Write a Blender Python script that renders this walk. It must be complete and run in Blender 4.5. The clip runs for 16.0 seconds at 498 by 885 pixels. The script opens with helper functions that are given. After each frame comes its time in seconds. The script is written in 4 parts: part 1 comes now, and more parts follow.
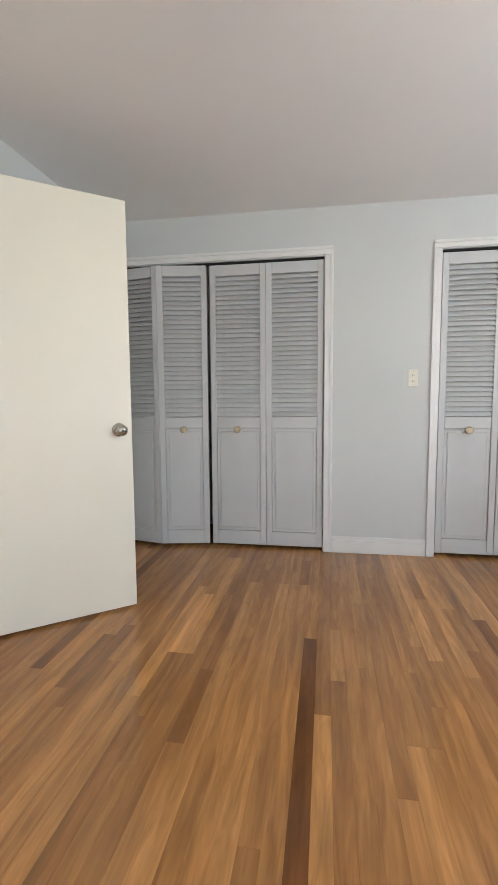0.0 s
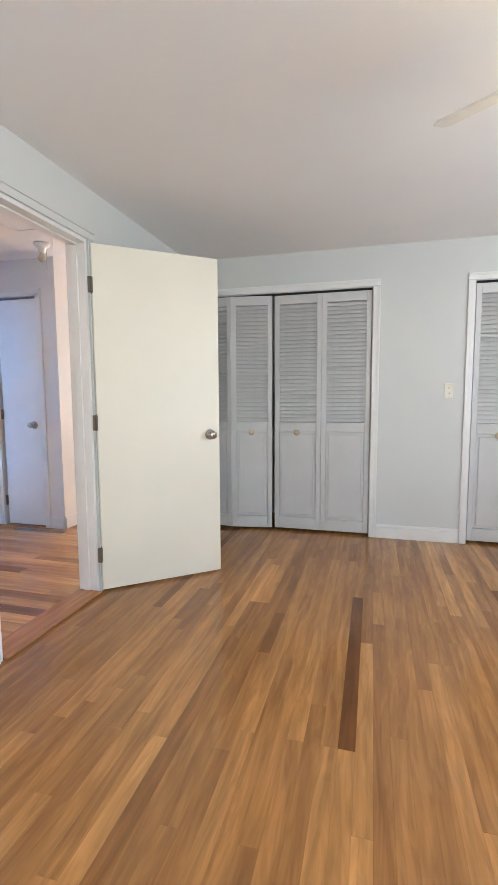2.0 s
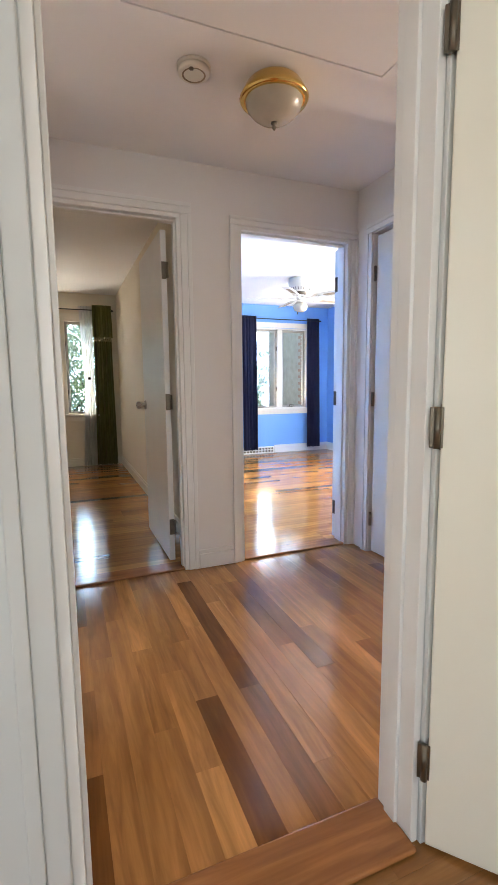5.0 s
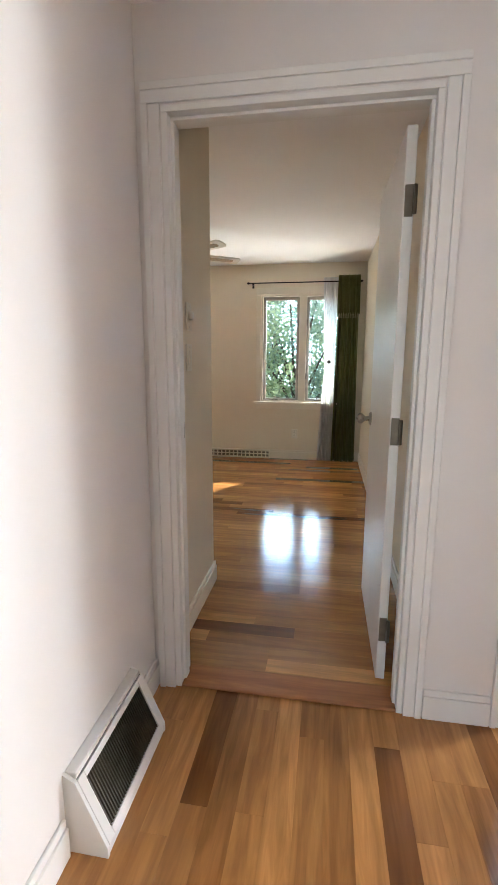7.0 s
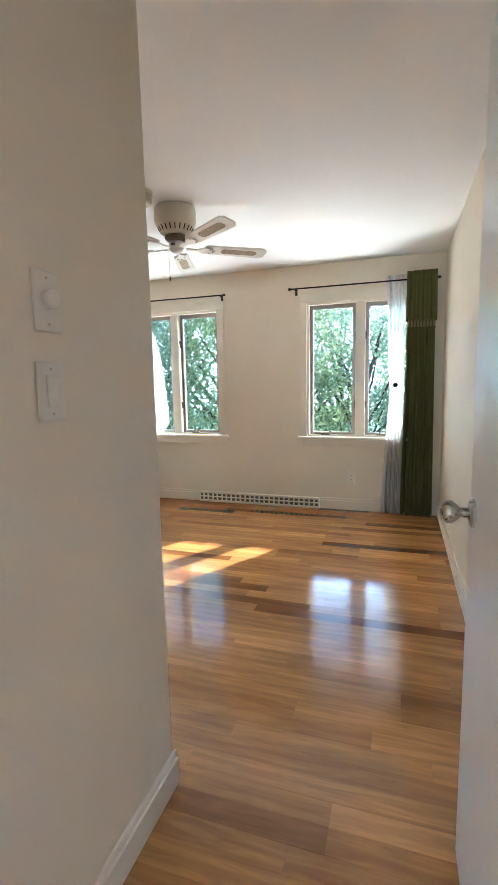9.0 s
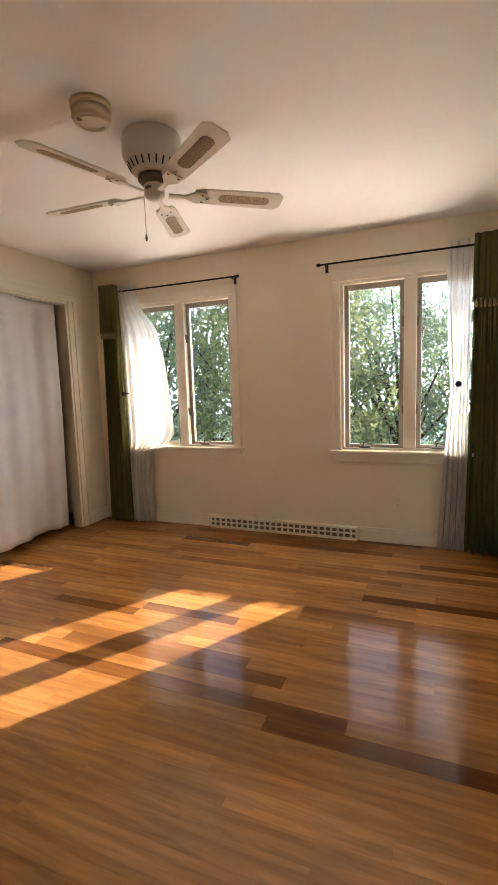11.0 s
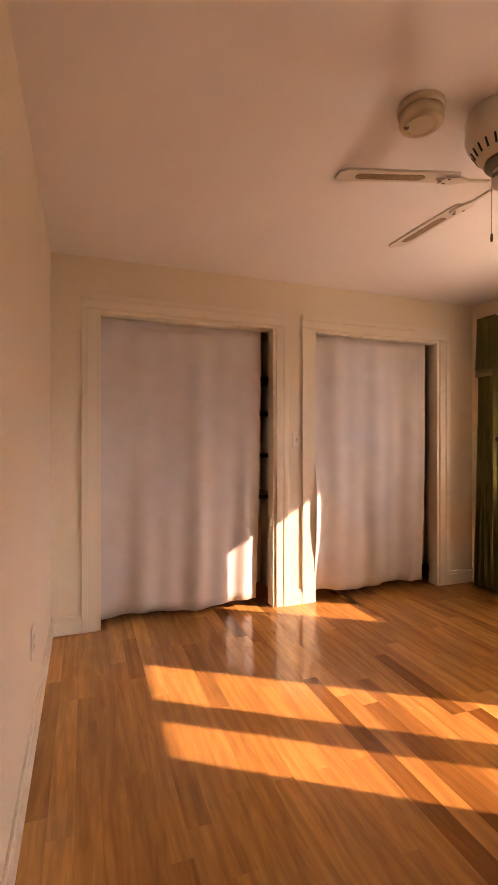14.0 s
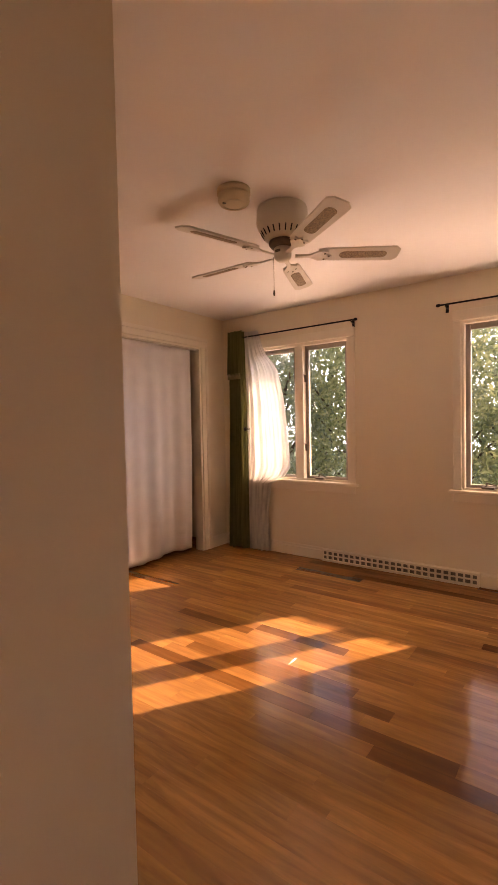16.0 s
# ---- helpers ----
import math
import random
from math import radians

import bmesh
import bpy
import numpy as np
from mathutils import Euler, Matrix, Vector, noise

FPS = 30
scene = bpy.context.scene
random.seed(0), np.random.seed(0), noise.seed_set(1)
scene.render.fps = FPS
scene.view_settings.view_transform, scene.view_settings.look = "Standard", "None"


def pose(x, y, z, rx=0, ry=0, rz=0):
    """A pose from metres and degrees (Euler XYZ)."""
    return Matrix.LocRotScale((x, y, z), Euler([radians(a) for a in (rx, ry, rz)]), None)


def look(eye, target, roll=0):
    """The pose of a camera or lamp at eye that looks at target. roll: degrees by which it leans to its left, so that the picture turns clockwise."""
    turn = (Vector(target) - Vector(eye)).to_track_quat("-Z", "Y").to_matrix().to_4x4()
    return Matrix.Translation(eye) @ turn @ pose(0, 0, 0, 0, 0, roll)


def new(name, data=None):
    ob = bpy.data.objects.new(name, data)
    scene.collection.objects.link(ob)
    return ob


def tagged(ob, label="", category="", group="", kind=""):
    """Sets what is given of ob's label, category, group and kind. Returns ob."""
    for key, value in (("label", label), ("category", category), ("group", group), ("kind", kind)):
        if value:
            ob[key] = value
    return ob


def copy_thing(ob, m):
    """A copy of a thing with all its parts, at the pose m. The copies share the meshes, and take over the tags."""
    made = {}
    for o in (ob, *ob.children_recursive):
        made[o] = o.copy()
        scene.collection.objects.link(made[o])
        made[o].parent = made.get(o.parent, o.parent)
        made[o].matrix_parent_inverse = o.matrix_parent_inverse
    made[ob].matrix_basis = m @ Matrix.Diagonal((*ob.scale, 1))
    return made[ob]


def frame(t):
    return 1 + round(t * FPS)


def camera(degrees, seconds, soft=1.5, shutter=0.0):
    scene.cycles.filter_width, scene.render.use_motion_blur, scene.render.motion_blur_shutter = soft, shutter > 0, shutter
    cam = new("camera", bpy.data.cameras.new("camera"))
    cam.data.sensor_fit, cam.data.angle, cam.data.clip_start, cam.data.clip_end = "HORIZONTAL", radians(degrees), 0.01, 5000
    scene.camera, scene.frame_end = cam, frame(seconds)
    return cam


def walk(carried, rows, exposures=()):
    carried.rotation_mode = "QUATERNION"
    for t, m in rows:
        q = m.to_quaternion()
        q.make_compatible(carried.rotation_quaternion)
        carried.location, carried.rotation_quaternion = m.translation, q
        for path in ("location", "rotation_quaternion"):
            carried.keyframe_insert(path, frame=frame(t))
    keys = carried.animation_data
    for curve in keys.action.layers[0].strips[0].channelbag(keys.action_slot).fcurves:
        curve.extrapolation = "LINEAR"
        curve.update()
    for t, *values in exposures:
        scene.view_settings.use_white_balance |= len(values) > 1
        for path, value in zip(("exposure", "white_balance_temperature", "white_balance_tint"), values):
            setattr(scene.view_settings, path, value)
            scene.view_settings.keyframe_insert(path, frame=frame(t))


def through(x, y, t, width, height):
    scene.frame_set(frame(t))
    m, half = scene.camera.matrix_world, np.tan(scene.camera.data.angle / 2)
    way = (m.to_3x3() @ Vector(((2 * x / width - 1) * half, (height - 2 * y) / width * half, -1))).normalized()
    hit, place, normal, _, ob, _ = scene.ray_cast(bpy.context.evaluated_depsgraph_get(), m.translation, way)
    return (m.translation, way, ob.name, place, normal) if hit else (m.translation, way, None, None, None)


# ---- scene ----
cam = camera(56.9, 16.0)
PATH = [
    (0, (-1.691, -1.570, 1.066), (0.273, -1.241, 0.884), -0.4),
    (0.5, (-1.688, -1.605, 1.091), (0.292, -1.378, 0.931), -0.2),
    (1, (-1.924, -1.605, 1.108), (0.068, -1.477, 0.981), -0.4),
    (1.5, (-2.181, -1.633, 1.135), (-0.207, -1.351, 0.984), -0.4),
    (2, (-2.347, -1.572, 1.166), (-0.425, -1.054, 0.968), -0.3),
    (2.5, (-2.084, -1.459, 1.171), (-0.244, -0.706, 0.953), 0.6),
    (3, (-1.767, -1.375, 1.162), (-0.072, -0.337, 0.936), -0.1),
    (3.5, (-1.475, -1.274, 1.173), (0.028, 0.021, 0.916), -0.3),
    (4, (-1.210, -1.138, 1.176), (0.096, 0.352, 0.903), -0.9),
    (4.5, (-0.935, -0.954, 1.134), (0.113, 0.729, 0.874), -1.3),
    (5, (-0.748, -0.780, 1.113), (-0.005, 1.061, 0.869), -0.6),
    (5.2, (-0.669, -0.663, 1.116), (-0.037, 1.217, 0.862), -0.1),
    (7.3, (-0.364, 0.485, 1.291), (-0.768, 2.41, 0.928), -0.3),
    (7.5, (-0.341, 0.608, 1.284), (-0.775, 2.529, 0.94), -0.6),
    (8, (-0.329, 0.964, 1.286), (-0.838, 2.874, 0.984), -1.3),
    (8.5, (-0.319, 1.293, 1.294), (-0.922, 3.179, 1.014), -1.3),
    (9, (-0.336, 1.569, 1.295), (-0.959, 3.451, 1.034), -1.2),
    (9.2, (-0.366, 1.684, 1.294), (-0.981, 3.568, 1.031), -1.2),
    (11.3, (-0.518, 2.613, 1.261), (-1.357, 4.414, 1.030), -2.3),
    (11.5, (-0.483, 2.717, 1.253), (-1.476, 4.440, 1.044), -1.8),
    (12, (-0.453, 2.904, 1.291), (-1.785, 4.385, 1.107), -1.4),
    (12.5, (-0.470, 2.953, 1.274), (-2.040, 4.185, 1.138), -1.4),
    (13, (-0.482, 2.939, 1.209), (-2.217, 3.931, 1.149), -1.4),
    (13.5, (-0.474, 2.982, 1.215), (-2.322, 3.745, 1.191), -0.9),
    (14, (-0.487, 2.953, 1.221), (-2.370, 3.629, 1.217), -0.0),
    (14.5, (-0.488, 2.933, 1.226), (-2.338, 3.693, 1.236), 0.8),
    (15, (-0.451, 2.810, 1.246), (-2.177, 3.821, 1.256), 0.8),
    (15.5, (-0.484, 2.523, 1.250), (-1.969, 3.863, 1.246), 0.2),
    (16, (-0.433, 2.297, 1.271), (-1.623, 3.904, 1.199), -1.1),
]
EXPOSURES = [
    (0.0, 1.35, 6500, 12), (1.5, 1.40, 6400, 12), (2.0, 1.50, 6400, 12), (2.7, 1.42, 6600, 13), (3.5, 1.25, 8000, 16), (4.3, 1.20, 8200, 17), (5.0, 1.20, 6900, 12), (5.2, 1.20, 6800, 12),
    (7.3, 1.80, 6200, 9), (8.0, 2.20, 5900, 8), (8.4, 2.42, 5700, 6), (9.2, 1.98, 5600, 6),
    (11.3, 1.35, 8400, 28), (12.0, 1.18, 10300, 44), (12.8, 1.28, 11000, 48), (14.5, 1.40, 11000, 48), (15.4, 1.38, 11000, 48), (16.0, 1.15, 11000, 48),
]
walk(cam, [(t, look(eye, target, roll)) for t, eye, target, roll in PATH], EXPOSURES)

# ---------------------------------------------------------------- light
SUN_TO = Vector((1.05, 1.65, 1.0))
world = bpy.data.worlds.new("sky_world")
scene.world = world
world.use_nodes = True
wn = world.node_tree
sky = wn.nodes.new("ShaderNodeTexSky")
sky.sky_type = "NISHITA"
sky.sun_disc = False
sky.sun_elevation = math.atan2(SUN_TO.z, math.hypot(SUN_TO.x, SUN_TO.y))
sky.sun_rotation = math.atan2(SUN_TO.x, SUN_TO.y)
wn.links.new(sky.outputs[0], wn.nodes["Background"].inputs[0])
wn.nodes["Background"].inputs[1].default_value = 0.15
sun_data = bpy.data.lights.new("sun", "SUN")
sun_data.energy, sun_data.angle, sun_data.color = 5.0, radians(0.5), (1.0, 0.93, 0.82)
sun = new("sun", sun_data)
sun.matrix_world = look(SUN_TO * 20, (0, 0, 0))


def area_lamp(name, eye, target, w, h, power, color):
    d = bpy.data.lights.new(name, "AREA")
    d.shape, d.size, d.size_y, d.energy, d.color = "RECTANGLE", w, h, power, color
    ob = new(name, d)
    ob.matrix_world = look(eye, target)
    return ob


# daylight in the openings of windows that lie behind the walker
area_lamp("window_daylight_west", (-4.52, -2.6, 1.35), (0, -2.6, 6.4), 1.9, 1.2, 29, (0.86, 0.93, 1.0))
area_lamp("window_daylight_south", (-0.9, -4.12, 1.35), (-0.9, 0, 6.0), 1.9, 1.2, 23, (0.86, 0.93, 1.0))
# fill lamp added to brighten the hall; the passage end has no window
area_lamp("passage_end_fill", (4.42, 0.58, 1.35), (0, 0.6, 1.1), 0.8, 1.2, 36, (1.0, 0.92, 0.84))
# added fill lamps for lawn light, hidden below the sill of each window seen
for wx, p in ((-2.68, 22), (-0.71, 22), (2.62, 26)):
    area_lamp("below_sill_fill", (wx, 6.50, 0.57), (wx, 2.6, 1.05), 1.0, 0.24, p, (1.0, 0.95, 0.86))
# fill lamp in an invented side opening, to brighten the blue room
area_lamp("blue_room_side_fill", (3.66, 3.45, 1.4), (0, 3.6, 1.0), 1.0, 1.2, 105, (0.9, 0.95, 1.0))


# ---------------------------------------------------------------- materials
def mat(name, color, rough=0.5, metal=0.0, vary=0.06, scale=6.0, fine=60.0, bump=0.05, coat=0.0, tint=None):
    m = bpy.data.materials.new(name)
    m.use_nodes = True
    nt = m.node_tree
    b = nt.nodes["Principled BSDF"]
    tc = nt.nodes.new("ShaderNodeTexCoord")
    big = nt.nodes.new("ShaderNodeTexNoise")
    big.inputs["Scale"].default_value = scale
    big.inputs["Detail"].default_value = 5
    small = nt.nodes.new("ShaderNodeTexNoise")
    small.inputs["Scale"].default_value = fine
    small.inputs["Detail"].default_value = 3
    for n in (big, small):
        nt.links.new(tc.outputs["Object"], n.inputs["Vector"])
    ramp = nt.nodes.new("ShaderNodeValToRGB")
    other = tint or [c * (1 - 2 * vary) for c in color]
    ramp.color_ramp.elements[0].position, ramp.color_ramp.elements[1].position = 0.3, 0.7
    ramp.color_ramp.elements[0].color = (*other, 1)
    ramp.color_ramp.elements[1].color = (*color, 1)
    nt.links.new(big.outputs["Fac"], ramp.inputs[0])
    nt.links.new(ramp.outputs[0], b.inputs["Base Color"])
    rr = nt.nodes.new("ShaderNodeMapRange")
    rr.inputs["To Min"].default_value, rr.inputs["To Max"].default_value = rough * 0.85, min(1, rough * 1.15)
    nt.links.new(small.outputs["Fac"], rr.inputs["Value"])
    nt.links.new(rr.outputs[0], b.inputs["Roughness"])
    b.inputs["Metallic"].default_value = metal
    b.inputs["Coat Weight"].default_value = coat
    if bump:
        bp = nt.nodes.new("ShaderNodeBump")
        bp.inputs["Strength"].default_value, bp.inputs["Distance"].default_value = bump, 0.002
        nt.links.new(small.outputs["Fac"], bp.inputs["Height"])
        nt.links.new(bp.outputs[0], b.inputs["Normal"])
    return m


def oak(name, light, dark, rough, mid=None):
    """Varnished strip oak: tone by board, streaks and pores along the board's own length."""
    m = bpy.data.materials.new(name)
    m.use_nodes = True
    nt = m.node_tree
    N, L = nt.nodes.new, nt.links.new
    b = nt.nodes["Principled BSDF"]
    tc, info = N("ShaderNodeTexCoord"), N("ShaderNodeObjectInfo")
    off = N("ShaderNodeVectorMath")
    off.operation = "SCALE"
    comb = N("ShaderNodeCombineXYZ")
    for k in (0, 1, 2):
        L(info.outputs["Random"], comb.inputs[k])
    L(comb.outputs[0], off.inputs[0])
    off.inputs["Scale"].default_value = 37.0
    add = N("ShaderNodeVectorMath")
    L(tc.outputs["Object"], add.inputs[0])
    L(off.outputs[0], add.inputs[1])

    def stretched(v, scale, detail, distort):
        mp = N("ShaderNodeMapping")
        mp.inputs["Scale"].default_value = v
        L(add.outputs[0], mp.inputs["Vector"])
        n = N("ShaderNodeTexNoise")
        n.inputs["Scale"].default_value, n.inputs["Detail"].default_value = scale, detail
        n.inputs["Distortion"].default_value = distort
        L(mp.outputs[0], n.inputs["Vector"])
        return n
    grain = stretched((1.5, 13, 4), 1.8, 6, 2.4)
    pore = stretched((4, 60, 20), 3.0, 3, 0.3)
    stain = stretched((1.6, 5, 2), 1.1, 3, 0.4)
    wide = N("ShaderNodeMapping")
    wide.inputs["Scale"].default_value = (0.16, 1.0, 1.0)
    L(add.outputs[0], wide.inputs["Vector"])
    rings = N("ShaderNodeTexWave")
    rings.bands_direction = "Y"
    rings.inputs["Scale"].default_value, rings.inputs["Distortion"].default_value = 5.0, 10.0
    rings.inputs["Detail"].default_value, rings.inputs["Detail Scale"].default_value = 3.0, 1.2
    L(wide.outputs[0], rings.inputs["Vector"])
    tone = N("ShaderNodeValToRGB")
    cr = tone.color_ramp
    cr.elements[0].color, cr.elements[1].color = (*dark, 1), (*light, 1)
    for at, k in ((0.07, 0.34), (0.2, 0.5), (0.72, 0.64), (0.88, 0.8)):
        cr.elements.new(at).color = (*[d + (l - d) * k for d, l in zip(dark, light)], 1)
    L(info.outputs["Random"], tone.inputs[0])

    def mul(a, fac, lo, hi):
        mr = N("ShaderNodeMapRange")
        mr.inputs["From Min"].default_value, mr.inputs["From Max"].default_value = 0.3, 0.7
        mr.inputs["To Min"].default_value, mr.inputs["To Max"].default_value = lo, hi
        L(fac, mr.inputs["Value"])
        x = N("ShaderNodeVectorMath")
        x.operation = "SCALE"
        L(a, x.inputs[0])
        L(mr.outputs[0], x.inputs["Scale"])
        return x.outputs[0]
    c = mul(tone.outputs[0], grain.outputs["Fac"], 0.84, 1.15)
    c = mul(c, pore.outputs["Fac"], 0.96, 1.03)
    c = mul(c, stain.outputs["Fac"], 0.8, 1.15)
    c = mul(c, rings.outputs["Fac"], 0.9, 1.06)
    L(c, b.inputs["Base Color"])
    rr = N("ShaderNodeMapRange")
    rr.inputs["To Min"].default_value, rr.inputs["To Max"].default_value = rough * 0.75, rough * 1.3
    L(stain.outputs["Fac"], rr.inputs["Value"])
    L(rr.outputs[0], b.inputs["Roughness"])
    bp = N("ShaderNodeBump")
    bp.inputs["Strength"].default_value, bp.inputs["Distance"].default_value = 0.07, 0.001
    L(grain.outputs["Fac"], bp.inputs["Height"])
    L(bp.outputs[0], b.inputs["Normal"])
    return m


def cloth(name, color, through, weave=220.0, clear=0.0):
    m = bpy.data.materials.new(name)
    m.use_nodes = True
    nt = m.node_tree
    N, L = nt.nodes.new, nt.links.new
    b = nt.nodes["Principled BSDF"]
    b.inputs["Base Color"].default_value = (*color, 1)
    b.inputs["Roughness"].default_value = 0.85
    tc, n = N("ShaderNodeTexCoord"), N("ShaderNodeTexNoise")
    n.inputs["Scale"].default_value = weave
    L(tc.outputs["Object"], n.inputs["Vector"])
    n2 = N("ShaderNodeTexNoise")
    n2.inputs["Scale"].default_value = 7.0
    L(tc.outputs["Object"], n2.inputs["Vector"])
    ramp = N("ShaderNodeValToRGB")
    ramp.color_ramp.elements[0].color = (*[c * 0.82 for c in color], 1)
    ramp.color_ramp.elements[1].color = (*color, 1)
    L(n2.outputs["Fac"], ramp.inputs[0])
    L(ramp.outputs[0], b.inputs["Base Color"])
    bp = N("ShaderNodeBump")
    bp.inputs["Strength"].default_value, bp.inputs["Distance"].default_value = 0.25, 0.001
    L(n.outputs["Fac"], bp.inputs["Height"])
    L(bp.outputs[0], b.inputs["Normal"])
    tr = N("ShaderNodeBsdfTranslucent")
    L(ramp.outputs[0], tr.inputs[0])
    mix = N("ShaderNodeMixShader")
    mix.inputs[0].default_value = through
    L(b.outputs[0], mix.inputs[1])
    L(tr.outputs[0], mix.inputs[2])
    last = mix
    if clear:
        t = N("ShaderNodeBsdfTransparent")
        last = N("ShaderNodeMixShader")
        last.inputs[0].default_value = clear
        L(mix.outputs[0], last.inputs[1])
        L(t.outputs[0], last.inputs[2])
    L(last.outputs[0], nt.nodes["Material Output"].inputs[0])
    return m


def glass_mat(name):
    m = bpy.data.materials.new(name)
    m.use_nodes = True
    nt = m.node_tree
    b = nt.nodes["Principled BSDF"]
    b.inputs["Base Color"].default_value = (0.97, 1.0, 0.99, 1)
    b.inputs["Roughness"].default_value = 0.0
    b.inputs["Transmission Weight"].default_value = 1.0
    b.inputs["IOR"].default_value = 1.05
    return m


def glow(name, color, strength):
    m = bpy.data.materials.new(name)
    m.use_nodes = True
    b = m.node_tree.nodes["Principled BSDF"]
    b.inputs["Base Color"].default_value = (*color, 1)
    b.inputs["Emission Color"].default_value = (*color, 1)
    b.inputs["Emission Strength"].default_value = strength
    return m


def leaf_mat(name, a, c):
    m = bpy.data.materials.new(name)
    m.use_nodes = True
    nt = m.node_tree
    N, L = nt.nodes.new, nt.links.new
    b = nt.nodes["Principled BSDF"]
    b.inputs["Roughness"].default_value = 0.45
    g = N("ShaderNodeNewGeometry")
    r = N("ShaderNodeValToRGB")
    r.color_ramp.elements[0].color, r.color_ramp.elements[1].color = (*a, 1), (*c, 1)
    L(g.outputs["Random Per Island"], r.inputs[0])
    L(r.outputs[0], b.inputs["Base Color"])
    t = N("ShaderNodeBsdfTranslucent")
    L(r.outputs[0], t.inputs[0])
    mix = N("ShaderNodeMixShader")
    mix.inputs[0].default_value = 0.6
    L(b.outputs[0], mix.inputs[1])
    L(t.outputs[0], mix.inputs[2])
    L(mix.outputs[0], nt.nodes["Material Output"].inputs[0])
    return m


PAINT_A = mat("pale_grey_wall_paint", (0.63, 0.64, 0.62), 0.6, vary=0.02, scale=1.5, fine=180, bump=0.08)
PAINT_H = mat("white_hall_paint", (0.78, 0.75, 0.72), 0.6, vary=0.02, scale=1.5, fine=180, bump=0.08)
PAINT_B = mat("cream_wall_paint", (0.80, 0.72, 0.58), 0.6, vary=0.02, scale=1.5, fine=180, bump=0.08)
PAINT_C = mat("blue_wall_paint", (0.18, 0.43, 0.85), 0.55, vary=0.03, scale=1.5, fine=180, bump=0.08)
CEIL = mat("white_ceiling_paint", (0.85, 0.84, 0.83), 0.8, vary=0.02, scale=1.2, fine=120, bump=0.1)
TRIM = mat("white_trim_paint", (0.80, 0.79, 0.76), 0.32, vary=0.025, scale=4, fine=90, bump=0.06)
TRIM_B = mat("ivory_trim_paint", (0.82, 0.76, 0.64), 0.32, vary=0.025, scale=4, fine=90, bump=0.06)
DOOR = mat("cream_door_paint", (0.82, 0.78, 0.66), 0.38, vary=0.02, scale=2.5, fine=80, bump=0.08)
BIFOLD = mat("grey_white_louvre_paint", (0.60, 0.60, 0.59), 0.42, vary=0.03, scale=5, fine=90, bump=0.08)
OAK = oak("varnished_strip_oak", (0.60, 0.285, 0.092), (0.155, 0.054, 0.014), 0.13)
OAK_TH = oak("varnished_oak_threshold", (0.42, 0.175, 0.06), (0.31, 0.115, 0.04), 0.15)
SUBFLOOR = mat("dark_joint_filler", (0.045, 0.022, 0.01), 0.7, vary=0.1)
NICKEL = mat("brushed_nickel", (0.50, 0.47, 0.42), 0.28, 1.0, vary=0.08, scale=20)
BRONZE = mat("aged_bronze_hinge", (0.20, 0.17, 0.13), 0.4, 0.9, vary=0.15, scale=25)
BRASS = mat("polished_brass", (0.80, 0.55, 0.18), 0.16, 1.0, vary=0.06, scale=15)
BLACK = mat("black_iron", (0.018, 0.014, 0.012), 0.45, 0.6, vary=0.1, scale=30)
DARK = mat("dark_void", (0.012, 0.011, 0.01), 0.8, vary=0.1)
PLASTIC = mat("ivory_plastic", (0.78, 0.74, 0.64), 0.35, vary=0.02, scale=10, bump=0.02)
FAN_WHITE = mat("white_fan_enamel", (0.70, 0.66, 0.58), 0.35, vary=0.03, scale=8, bump=0.03)
CANE = mat("woven_cane", (0.42, 0.31, 0.19), 0.7, vary=0.3, scale=120, fine=400, bump=0.6)
SASH = mat("grey_brown_sash_paint", (0.42, 0.38, 0.32), 0.4, vary=0.06, scale=8)
TASSEL = mat("beige_tassel_thread", (0.34, 0.30, 0.15), 0.8, vary=0.15, scale=60, bump=0.3)
GLASS = glass_mat("clear_window_glass")
FROST = mat("frosted_lamp_glass", (0.55, 0.50, 0.40), 0.18, vary=0.08, scale=12)
GREEN = cloth("olive_green_velvet", (0.14, 0.14, 0.038), 0.15)
SHEER = cloth("white_sheer_voile", (0.88, 0.87, 0.84), 0.62, 300, clear=0.07)
LINEN = cloth("white_linen_curtain_cloth", (0.80, 0.77, 0.76), 0.15, 160)
NAVY = cloth("navy_curtain_cloth", (0.012, 0.014, 0.05), 0.05)
LAMP_GLOW = glow("lit_lamp_glass", (1.0, 0.86, 0.62), 14.0)
LEAF = leaf_mat("sunlit_leaves", (0.13, 0.185, 0.09), (0.32, 0.38, 0.21))
LEAF_B = leaf_mat("bluish_leaves", (0.12, 0.18, 0.125), (0.27, 0.35, 0.25))
GRILLE = mat("grey_brown_metal_fins", (0.22, 0.19, 0.15), 0.5, 0.4, vary=0.2, scale=20)
YELLOWED = mat("yellowed_plastic", (0.62, 0.50, 0.34), 0.4, vary=0.04, scale=10, bump=0.02)
BARK = mat("brown_bark", (0.10, 0.07, 0.045), 0.9, vary=0.3, scale=8, fine=40, bump=0.6)
GRASS = mat("lawn", (0.09, 0.15, 0.035), 0.9, vary=0.25, scale=0.8, fine=30, bump=0.5)
SIDING = mat("pinkish_brick", (0.42, 0.26, 0.22), 0.85, vary=0.15, scale=14, fine=70, bump=0.3)
MORTAR = mat("grey_mortar", (0.42, 0.39, 0.36), 0.9, vary=0.1)
PLASTER_OUT = mat("exterior_render", (0.62, 0.58, 0.52), 0.85, vary=0.08)


